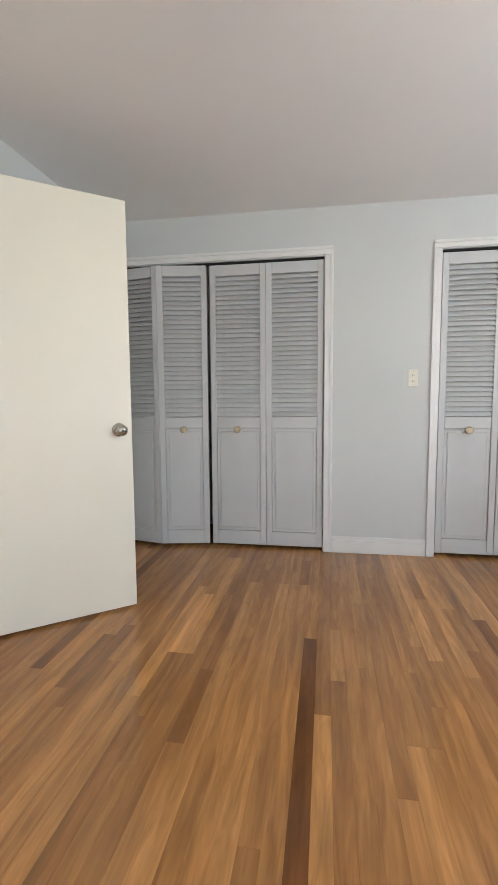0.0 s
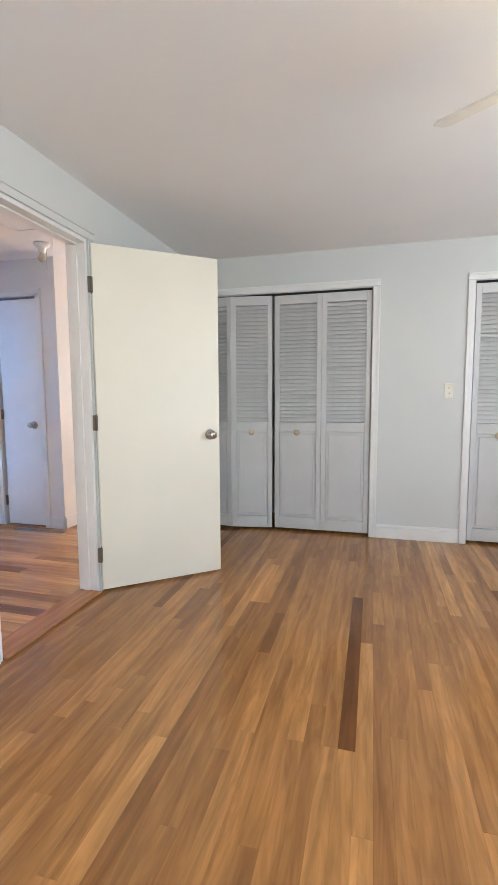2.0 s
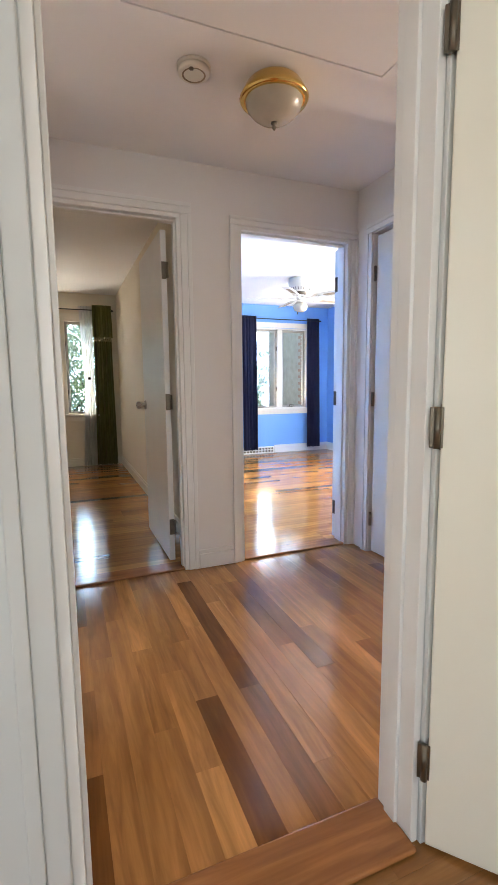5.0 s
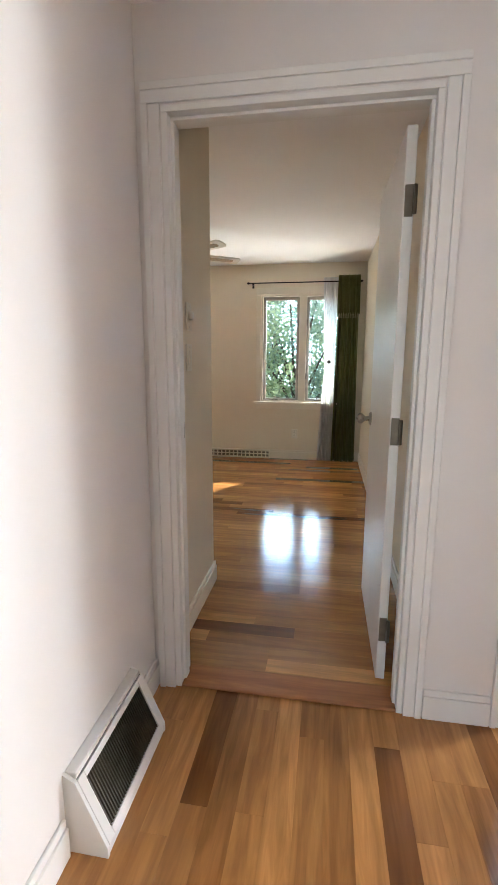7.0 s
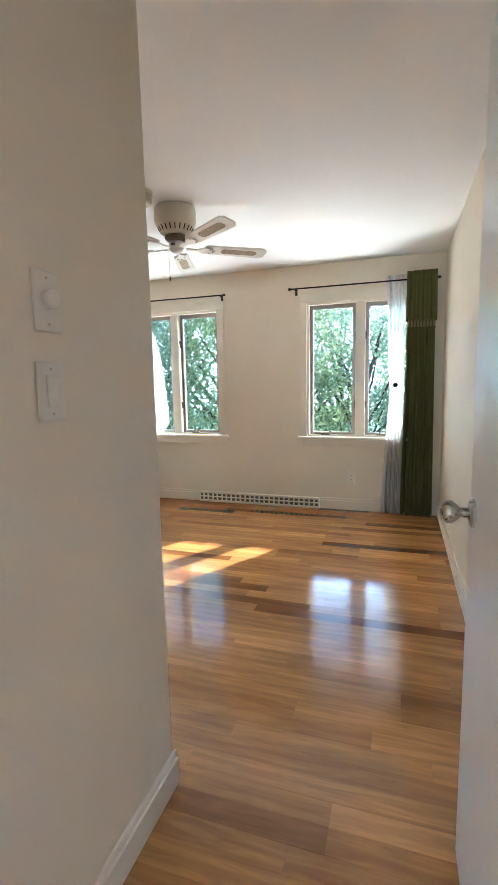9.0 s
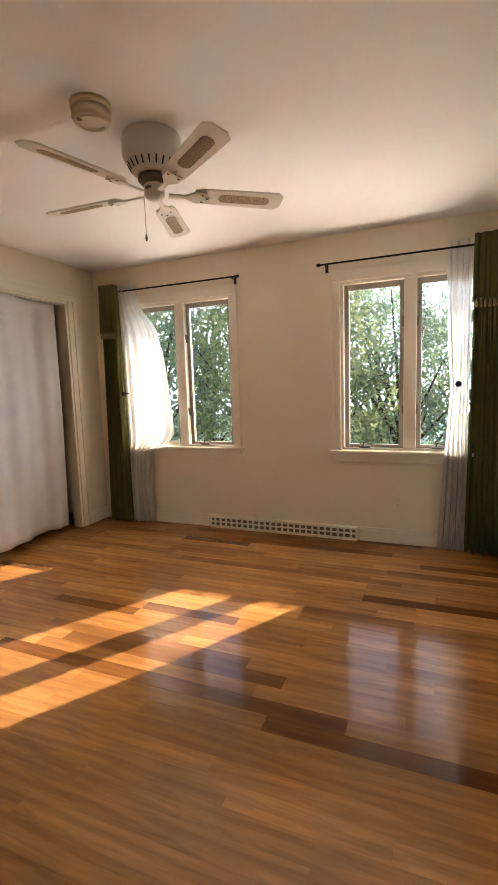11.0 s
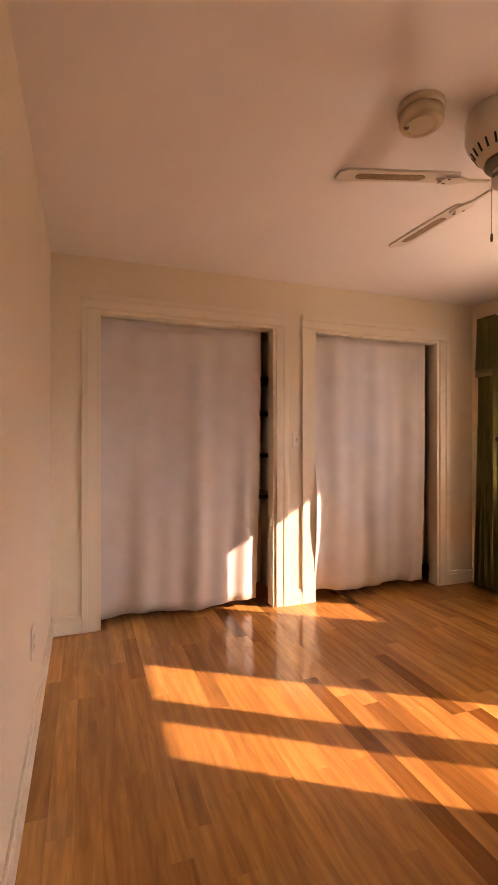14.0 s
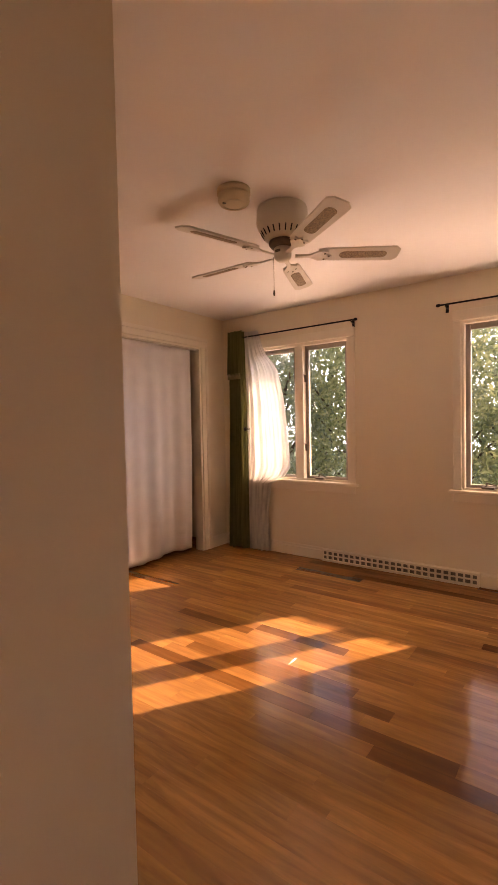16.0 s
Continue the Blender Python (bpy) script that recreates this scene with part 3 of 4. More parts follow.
def slab_door(name, m, w, h, thick, label, knob_faces, material=DOOR, hinge_x=0.0, hinge_y=0.0, knob_z=0.925):
    """A flush door: hinged at local x = 0, running to x = w; faces at y = 0 and y = thick."""
    d = thing(name, label, "door", m, kind="structure")
    part("door_leaf", block(0.003, 0, 0.012, w, thick, h, 0.003, 2), material, d)
    for side in knob_faces:
        knob_set(d, w - 0.065, 0 if side < 0 else thick, knob_z, side)
    part("latch_plate", block(w - 0.0005, thick / 2 - 0.012, 0.895, w + 0.0015, thick / 2 + 0.012, 0.955, 0), NICKEL, d, "small nickel latch plate")
    for z in (0.23, 1.02, 1.80):
        h = hinge(d, hinge_x, hinge_y, z)
        part("edge_leaf", block(0.0005, 0.003, z - 0.05, 0.0045, thick - 0.004, z + 0.05, 0.0015), BRONZE, h)
    return d


slab_door("door_grey_room", pose(0.0, -0.022, 0, 0, 0, -49.8), 0.765, 2.03, 0.035, "flush cream painted door standing half open", (-1, 1), DOOR, -0.004, -0.006)
slab_door("door_cream_room", pose(-0.165, 2.028, 0, 0, 0, 90.2) @ pose(0, -0.035, 0), 0.76, 2.03, 0.035, "flush white painted door standing wide open", (-1, 1), TRIM, -0.01, 0.0, 0.98)
slab_door("door_hall_cupboard", pose(HX1 + 0.012, 1.672, 0, 0, 0, -90), 0.395, 2.025, 0.035, "narrow flush white cupboard door, shut", (-1,), TRIM, 0.0, -0.012)
slab_door("door_blue_room", pose(OC[1] - 0.0, BY + 0.03, 0, 0, 0, 6), 0.735, 2.03, 0.035, "flush white painted door standing wide open", (-1, 1), TRIM)

# thresholds
for nm, x0, x1, y0, y1, hh in (("threshold_grey_room", OA[0] + 0.018, OA[1] - 0.018, -0.03, 0.125, 0.016), ("threshold_cream_room", OB[0] + 0.018, OB[1] - 0.018, HY - 0.005, BY + 0.005, 0.014), ("threshold_blue_room", OC[0] + 0.018, OC[1] - 0.018, HY - 0.005, BY + 0.005, 0.014)):
    t = solid(nm, block(-(x1 - x0) / 2, -(y1 - y0) / 2, 0, (x1 - x0) / 2, (y1 - y0) / 2, hh, 0.008, 3), OAK_TH, "reddish varnished oak threshold in a doorway", "threshold")
    t.location = ((x0 + x1) / 2, (y0 + y1) / 2, 0.001)

# ---------------------------------------------------------------- louvred bifold closet doors
SLAT = mesh_of("slat", bevelled(box(bmesh.new(), -0.5, -0.004, -0.019, 0.5, 0.004, 0.019), 0.002, 1), BIFOLD)
for v in SLAT.vertices:
    v.co = Matrix.Rotation(radians(-38), 3, "X") @ v.co


def louvre_panel(parent, m, w, h, knob):
    p = part("door_panel", block(0, 0, 0, 0.04, 0.028, h, 0.003), BIFOLD, parent, "", False, m)
    part("stile", block(w - 0.04, 0, 0, w, 0.028, h, 0.003), BIFOLD, p)
    for z0, z1 in ((0, 0.10), (0.85, 0.925), (h - 0.075, h)):
        part("rail", block(0.0405, 0.001, z0, w - 0.0405, 0.027, z1, 0.003), BIFOLD, p)
    bm = block(0.0405, 0.010, 0.1005, w - 0.0405, 0.022, 0.8495, 0)
    box(bm, 0.062, 0.003, 0.125, w - 0.062, 0.010, 0.825)
    part("raised_panel", bevelled(bm, 0.005, 2), BIFOLD, p)
    n = 30
    for k in range(n):
        s = new("slat", SLAT)
        s.parent = p
        s.location = (w / 2, 0.014, 0.945 + (h - 0.075 - 0.965) * k / (n - 1))
        s.scale = (w - 0.078, 1, 1)
    if knob:
        k = part("knob", lathe([(0, 0), (0.013, 0), (0.011, 0.012), (0.025, 0.022), (0.025, 0.03), (0.016, 0.036), (0, 0.037)], 20), YELLOWED, p, "small beige wooden knob", True, pose(knob, 0, 0.84, 90, 0, 0))
    return p


PH = 1.985
# local x runs along world y; the room lies on local +y
def bifold(name, label, y_from, panels):
    t = thing(name, label, "closet door", pose(AX1 + 0.012, y_from, 0.022, 0, 0, -90))
    for x, yoff, turn, w, knob in panels:
        louvre_panel(t, pose(x, yoff, 0, 0, 0, turn), w, PH, knob)
    return t


bifold("bifold_closet_door", "grey-white louvred bifold closet doors, shut", -0.750, [(0.006, 0.0, 0, 0.396, 0.195), (0.404, 0.0, 0, 0.395, 0)])
bifold("bifold_closet_door", "grey-white louvred bifold closet doors, slightly folded", -0.042, [(0.0, 0.0, -12.0, 0.355, 0), (0.350, -0.075, 10.5, 0.350, 0.175)])
bifold("bifold_closet_door", "grey-white louvred narrow bifold closet doors, shut", -2.304, [(0.004, 0.0, 0, 0.372, 0.19), (0.380, 0.0, 0, 0.372, 0)])
for y0, y1 in ((-1.55, -0.078), (-3.057, -2.305)):
    solid("closet_track", block(AX1 + 0.012, y0, 2.012, AX1 + 0.045, y1, 2.024, 0), DARK, "dark metal track above the closet doors", "track")


# ---------------------------------------------------------------- floors
PLANKS = {}


def plank_mesh(n, PLANK_W):
    if (n, PLANK_W) not in PLANKS:
        L = n * 0.1
        bm = bmesh.new()
        c = 0.0006
        lo = [bm.verts.new(v) for v in ((0, 0, -0.008), (L, 0, -0.008), (L, PLANK_W, -0.008), (0, PLANK_W, -0.008))]
        md = [bm.verts.new((x, y, -c)) for x, y in ((0, 0), (L, 0), (L, PLANK_W), (0, PLANK_W))]
        hi = [bm.verts.new((x, y, 0)) for x, y in ((c, c), (L - c, c), (L - c, PLANK_W - c), (c, PLANK_W - c))]
        bm.faces.new(hi)
        for a, b in ((lo, md), (md, hi)):
            for k in range(4):
                bm.faces.new((a[k], a[(k + 1) % 4], b[(k + 1) % 4], b[k]))
        PLANKS[n, PLANK_W] = mesh_of("plank", bm, OAK)
    return PLANKS[n, PLANK_W]


def strip_floor(name, label, x0, x1, y0, y1, along, seed, PLANK_W=0.083):
    f = solid(name, box(bmesh.new(), x0, y0, -0.12, x1, y1, -0.006), SUBFLOOR, label, "floor")
    rnd = random.Random(seed)
    span, rows = ((x1 - x0), (y1 - y0)) if along == "x" else ((y1 - y0), (x1 - x0))
    r = 0
    while (r + 1) * PLANK_W <= rows + 0.06:
        u = -rnd.randint(0, 9) * 0.1
        while u < span - 0.02:
            n = rnd.choice((4, 5, 6, 7, 8, 9, 10, 11, 12, 13, 14, 16) if PLANK_W > 0.06 else (4, 6, 8, 10, 12, 14, 16, 18, 20))
            a = u
            if a < 0:
                n, a = n + round(a * 10), 0.0
            u = a + n * 0.1
            if n < 1:
                u = max(u, 0.0)
                continue
            n = min(n, max(1, math.ceil((span - a) * 10)))
            p = new("plank", plank_mesh(n, PLANK_W))
            p.parent = f
            if along == "x":
                p.location = (x0 + a, y0 + r * PLANK_W, rnd.uniform(-0.0003, 0.0003))
            else:
                p.location = (x0 + (r + 1) * PLANK_W, y0 + a, rnd.uniform(-0.0003, 0.0003))
                p.rotation_euler = (0, 0, math.pi / 2)
        r += 1
    return f


# ---------------------------------------------------------------- things of the rooms
def drape(name, material, parent, spans, y, waves, amp, rows=26, cols=72, thick=0.003, label="", axis="x", hem=0.0, seed=1, bulge=0.0, flare=0.0):
    """A hanging cloth. spans: (z, from, to) from top to bottom; folds run down it and open out towards the hem."""
    bm = bmesh.new()
    zs = [s[0] for s in spans][::-1]
    los = [s[1] for s in spans][::-1]
    his = [s[2] for s in spans][::-1]
    rnd = random.Random(seed)
    ph = [rnd.uniform(0, 6.28) for _ in range(4)]
    grid = []
    for r in range(rows + 1):
        z = zs[-1] + (zs[0] - zs[-1]) * r / rows
        a, b = float(np.interp(z, zs, los)), float(np.interp(z, zs, his))
        f = r / rows
        line = []
        for c in range(cols + 1):
            u = c / cols
            off = amp * (0.55 + 0.6 * f) * (math.sin(2 * math.pi * waves * u + ph[0] + 0.5 * math.sin(3 * f + ph[1])) + 0.45 * math.sin(2 * math.pi * waves * 0.47 * u + ph[2] + f))
            off += bulge * f ** 1.5 * math.sin(math.pi * u) + amp * 0.9 * math.sin(2 * math.pi * (waves * 1.73 * u + 0.6 * u * u) + ph[3]) * (0.3 + 0.7 * f)
            off += flare * math.exp(-(u / 0.11) ** 2) * math.sin(math.pi * min(1.0, max(0.0, (1.15 - z) / 1.15)) ** 0.8)
            zz = z + (hem * f * f * math.sin(2 * math.pi * waves * 0.5 * u + ph[3]) if hem else 0)
            p = a + (b - a) * u + 0.15 * amp * math.cos(2 * math.pi * waves * u + ph[0])
            line.append(bm.verts.new((p, y - off, zz) if axis == "x" else (y + off, p, zz)))
        grid.append(line)
    for r in range(rows):
        for c in range(cols):
            bm.faces.new((grid[r][c], grid[r][c + 1], grid[r + 1][c + 1], grid[r + 1][c]))
    ob = part(name, bm, material, parent, label, True)
    m = ob.modifiers.new("thickness", "SOLIDIFY")
    m.thickness = thick
    return ob


def curtain_rod(x0, x1, y, z, wall_y, label="thin black iron curtain rod with brackets"):
    t = thing("curtain_rod", label, "curtain rod")
    part("rod", rod((x0, y, z), (x1, y, z), 0.007), BLACK, t, "", True)
    for x in (x0, x1):
        part("finial", lathe([(0, -0.018), (0.011, -0.012), (0.013, 0), (0.011, 0.012), (0, 0.018)], 14), BLACK, t, "", True, pose(x, y, z, 0, 90, 0))
    for x in (x0 + 0.05, x1 - 0.05):
        b = part("bracket", rod((x, y + 0.008, z - 0.004), (x, wall_y - 0.001, z - 0.02), 0.005), BLACK, t, "", True)
        part("bracket_plate", block(x - 0.012, wall_y - 0.005, z - 0.05, x + 0.012, wall_y - 0.0005, z + 0.01, 0.002), BLACK, b)
    return t


RY, RZ = 6.075, 2.175
curtain_rod(-3.415, -2.062, RY, RZ, BY1)
curtain_rod(-1.38, -0.035, RY, RZ, BY1)
curtain_rod(1.88, 3.33, RY, RZ, BY1)


def green_curtain(x0t, x1t, x0b, x1b, seed, label):
    t = thing("green_curtain", label, "curtain", group="green curtains")
    drape("panel", GREEN, t, [(2.235, x0t, x1t), (1.4, x0t - 0.005, x1t + 0.005), (0.012, x0b, x1b)], RY - 0.004, 4.5, 0.028, seed=seed)
    v = drape("valance", GREEN, t, [(2.24, x0t - 0.006, x1t + 0.006), (1.80, x0t - 0.012, x1t + 0.012)], RY - 0.034, 4.0, 0.012, rows=8, label="short olive flap over the curtain", seed=seed)
    for k in range(9):
        x = x0t + (x1t - x0t) * (k + 0.5) / 9
        part("tassel", lathe([(0, 0), (0.004, -0.004), (0.003, -0.012), (0.007, -0.02), (0.009, -0.06), (0, -0.062)], 8), TASSEL, v, "beige tassel", True, pose(x, RY - 0.066, 1.81))
    return t


green_curtain(-0.297, -0.058, -0.325, -0.035, 3, "olive green velvet curtain drawn aside on a rod")
green_curtain(-3.44, -3.275, -3.47, -3.25, 4, "olive green velvet curtain drawn aside on a rod")
t = thing("sheer_curtain", "white sheer voile curtain drawn aside by the window", "curtain", group="sheer curtains")
drape("panel", SHEER, t, [(2.225, -0.475, -0.30), (1.5, -0.45, -0.31), (1.2, -0.43, -0.31), (0.6, -0.47, -0.31), (0.012, -0.50, -0.31)], RY + 0.012, 5, 0.016, thick=0.0012, seed=5)
t = thing("sheer_curtain", "white sheer voile curtain billowing before the window", "curtain", group="sheer curtains")
drape("panel", SHEER, t, [(2.225, -3.275, -3.11), (2.0, -3.265, -3.04), (1.84, -3.26, -2.89), (1.5, -3.25, -2.81), (1.0, -3.25, -2.76), (0.80, -3.25, -2.75), (0.73, -3.25, -2.97), (0.4, -3.25, -3.02), (0.012, -3.25, -3.0)], RY + 0.005, 5, 0.016, thick=0.0012, seed=6)
for x in (-0.385, -3.215):
    h = thing("curtain_holdback", "small dark bronze curtain holdback on the wall", "holdback", group="curtain holdbacks")
    part("stem", rod((x, BY1 - 0.001, 1.24), (x, RY - 0.075, 1.24), 0.006), BLACK, h, "", True)
    part("knob", lathe([(0, -0.01), (0.018, -0.006), (0.022, 0), (0.016, 0.008), (0, 0.012)], 16), BLACK, h, "", True, pose(x, RY - 0.08, 1.24, 90, 0, 0))
for x0, x1, s in ((1.92, 2.16, 7), (3.07, 3.30, 8)):
    t = thing("navy_curtain", "dark navy curtain hanging from a black rod", "curtain", group="navy curtains")
    drape("panel", NAVY, t, [(2.21, x0, x1), (0.075, x0 + 0.01, x1 + 0.03 * (x0 > 3))], RY, 5, 0.022, seed=s)

# closet curtains
for y0, y1, s, rodw, dx, zb, fl in ((3.045, 4.195, 9, (3.045, 4.272), 0.09, 0.045, 0.0), (4.603, 5.66, 10, (4.603, 5.775), 0.035, 0.07, 0.07)):
    t = thing("closet_curtain", "plain white cloth curtain hung across a closet", "curtain", group="closet curtains")
    drape("panel", LINEN, t, [(2.04, y0, y1 + 0.01), (1.0, y0, y1), (zb, y0 - 0.004, y1 - 0.03)], BX0 - dx, 3.1, 0.011, rows=30, cols=130, axis="y", hem=0.012, seed=s, bulge=0.03, flare=fl)
    part("tension_rod", rod((BX0 - dx, rodw[0] + 0.012, 2.05), (BX0 - dx, rodw[1] - 0.012, 2.05), 0.008), FAN_WHITE, t, "", True)
for z in (0.80, 1.115, 1.435, 1.70):
    s = thing("closet_shelf", "dark stained wooden shelf inside the closet", "shelf", group="closet shelves")
    part("board", block(BX0 - 0.56, 3.25, z - 0.012, BX0 - 0.17, 4.395, z + 0.012, 0.003), OAK_TH, s)
    part("front_edge", block(BX0 - 0.169, 3.25, z - 0.016, BX0 - 0.159, 4.395, z + 0.014, 0.002), DARK, s, "dark shelf edge")


# ---------------------------------------------------------------- ceiling fan
def ceiling_fan(name, m, label, light=None, turn=37.0, white=FAN_WHITE, drop=0.0, cane=True):
    f = thing(name, label, "ceiling fan", m)
    part("canopy", lathe([(0, 0), (0.138, 0), (0.143, -0.012), (0.146, -0.075), (0.138, -0.098), (0.118, -0.122), (0.100, -0.150), (0.085, -0.160), (0, -0.162)], 40), white, f, "white motor housing", True)
    for k in range(22):
        a = 2 * math.pi * k / 22
        part("vent_slot", block(-0.004, -0.0035, -0.017, 0.004, 0.0035, 0.017, 0), DARK, f, "", False, Matrix.Rotation(a, 4, "Z") @ pose(0.1125, 0, -0.128, 0, 33, 0))
    part("rotor", lathe([(0, -0.160), (0.074, -0.162), (0.078, -0.178), (0.066, -0.192), (0, -0.194)], 32), BRONZE, f, "", True)
    part("switch_housing", lathe([(0, -0.192), (0.044, -0.194), (0.05, -0.2), (0.05, -0.238), (0.044, -0.250), (0.026, -0.262), (0, -0.266)], 28), white, f, "", True)
    part("name_plate", block(-0.016, -0.0535, -0.226, 0.016, -0.0495, -0.214, 0), BRONZE, f)
    c = part("pull_chain", rod((-0.048, -0.02, -0.235), (-0.048, -0.02, -0.40), 0.0018, 6), NICKEL, f)
    part("chain_pull", lathe([(0, 0), (0.004, -0.003), (0.006, -0.02), (0.004, -0.03), (0, -0.032)], 10), BRONZE, c, "", True, pose(-0.048, -0.02, -0.40))
    out = [(0.20, -0.045), (0.235, -0.055), (0.60, -0.064), (0.632, -0.064), (0.66, -0.036), (0.66, 0.036), (0.632, 0.064), (0.60, 0.064), (0.235, 0.055), (0.20, 0.045)]
    for k in range(5):
        r = Matrix.Rotation(radians(turn + 72 * k), 4, "Z") @ pose(0, 0, -0.228, -12, 0, 0)
        b = part("blade", bevelled(prism(out, -0.004, 0.004), 0.0015, 1), white, f, "", False, r)
        if cane:
            n = 8
            ring = [(0.35 - 0.03 * math.cos(math.pi * (j / n - 0.5)), 0.03 * math.sin(math.pi * (j / n - 0.5))) for j in range(n + 1)][::-1] + [(0.56 + 0.03 * math.cos(math.pi * (j / n - 0.5)), 0.03 * math.sin(math.pi * (j / n - 0.5))) for j in range(n + 1)]
            part("cane_inset", prism(ring, -0.0055, -0.0042), CANE, b, "woven cane inset")
        br = part("blade_bracket", prism([(0.07, -0.012), (0.15, -0.010), (0.20, -0.04), (0.255, -0.036), (0.245, -0.012), (0.275, 0), (0.245, 0.012), (0.255, 0.036), (0.20, 0.04), (0.15, 0.010), (0.07, 0.012)], -0.013, -0.005), white, b, "scrolled white bracket")
        for sx, sy in ((0.235, -0.025), (0.235, 0.025), (0.26, 0)):
            part("screw", lathe([(0, -0.0165), (0.005, -0.015), (0.006, -0.013)], 8), BRONZE, br, "", True, pose(sx, sy, 0))
    if light:
        part("lamp_fitter", lathe([(0, -0.264), (0.05, -0.266), (0.06, -0.285), (0, -0.287)], 24), white, f, "", True)
        part("lamp_globe", lathe([(0, -0.286), (0.058, -0.288), (0.085, -0.315), (0.088, -0.345), (0.07, -0.38), (0.035, -0.395), (0, -0.398)], 28), light, f, "frosted glass light globe", True)
    return f


ceiling_fan("ceiling_fan", pose(-1.735, 4.385, CB) @ Matrix.Diagonal((0.93, 0.93, 1.04, 1)), "white flush ceiling fan with five cane-inset blades")
ceiling_fan("ceiling_fan", pose(2.02, 4.35, CB), "white ceiling fan with a globe light", FROST, 12)
ceiling_fan("ceiling_fan", pose(-0.82, -2.20, CA) @ Matrix.Diagonal((0.8, 0.8, 1, 1)), "white ceiling fan with a lit globe", LAMP_GLOW, 54, cane=False)


def smoke_detector(x, y, z, r, h, label, material=PLASTIC):
    s = thing("smoke_detector", label, "smoke detector", pose(x, y, z))
    part("base", lathe([(0, 0), (r, 0), (r, -h * 0.35), (0, -h * 0.36)], 36), material, s, "", True)
    part("cover", lathe([(0, -h * 0.36), (r * 0.94, -h * 0.37), (r * 0.95, -h * 0.8), (r * 0.86, -h * 0.97), (r * 0.5, -h), (0, -h)], 36), material, s, "", True)
    part("vent_ring", lathe([(r * 0.66, -h * 0.99), (r * 0.7, -h * 1.03), (r * 0.6, -h * 1.03), (r * 0.6, -h)], 36), CANE if h < 0.05 else material, s)
    part("test_button", lathe([(0, 0), (0.009, 0), (0.009, -0.004), (0, -0.005)], 14), BRONZE, s, "", False, pose(-r * 0.3, -r * 0.55, -h * 0.98))
    return s


smoke_detector(-1.812, 4.075, CB, 0.08, 0.07, "yellowed white round smoke detector on the ceiling", YELLOWED)
smoke_detector(-0.20, 1.115, CH, 0.066, 0.032, "flat white round smoke detector on the hall ceiling")

# hall ceiling lamp
lp = thing("ceiling_lamp", "brass ceiling lamp with a frosted ribbed bowl", "ceiling lamp", pose(0.135, 1.09, CH) @ Matrix.Diagonal((1, 1, 0.82, 1)))
part("brass_pan", lathe([(0, 0), (0.100, 0), (0.112, -0.012), (0.120, -0.026), (0.136, -0.060), (0.144, -0.078), (0.138, -0.09), (0.122, -0.09), (0, -0.07)], 40), BRASS, lp, "polished brass pan", True)
part("glass_bowl", lathe([(0.118, -0.086), (0.119, -0.096), (0.112, -0.12), (0.094, -0.148), (0.070, -0.170), (0.040, -0.184), (0, -0.188)], 40), FROST, lp, "frosted ribbed glass bowl", True)
part("finial", lathe([(0, -0.186), (0.014, -0.188), (0.014, -0.195), (0.006, -0.201), (0.010, -0.211), (0.004, -0.222), (0, -0.228)], 16), BRONZE, lp, "dark metal finial", True)

# attic hatch, its cord, and the porcelain lampholder
hp = thing("attic_hatch", "flush white attic hatch panel in the hall ceiling", "hatch", kind="structure")
part("hatch_panel", block(HATCH[0], HATCH[2], CH + 0.002, HATCH[1], HATCH[3], CH + 0.03, 0.002), CEIL, hp)
part("pull_cord", rod((0.50, 0.60, CH + 0.002), (0.50, 0.60, CH - 0.17), 0.002, 6), PLASTIC, hp)
lh = thing("lampholder", "white porcelain ceiling lampholder with a pull chain", "lampholder", pose(0.80, 0.93, CH))
part("holder", lathe([(0, 0), (0.058, 0), (0.060, -0.012), (0.045, -0.028), (0.028, -0.036), (0.026, -0.07), (0, -0.07)], 28), TRIM, lh, "", True)
part("bulb", lathe([(0.012, -0.07), (0.016, -0.082), (0.03, -0.105), (0.028, -0.125), (0.012, -0.138), (0, -0.14)], 20), FROST, lh, "frosted bulb", True)
part("pull_chain", rod((0.026, -0.02, -0.04), (0.026, -0.02, -0.19), 0.002, 6), NICKEL, lh)

# recessed ceiling light in the grey room
rl = thing("recessed_light", "dark unlit recessed light in the ceiling", "ceiling light", pose(0.98, -2.81, CA))
part("trim_ring", lathe([(0.075, -0.0005), (0.092, -0.001), (0.092, -0.005), (0.075, -0.006)], 32), BRONZE, rl, "", True)
part("baffle", lathe([(0, -0.0015), (0.0745, -0.0015), (0.0745, -0.004), (0, -0.003)], 32), DARK, rl, "dark baffle")


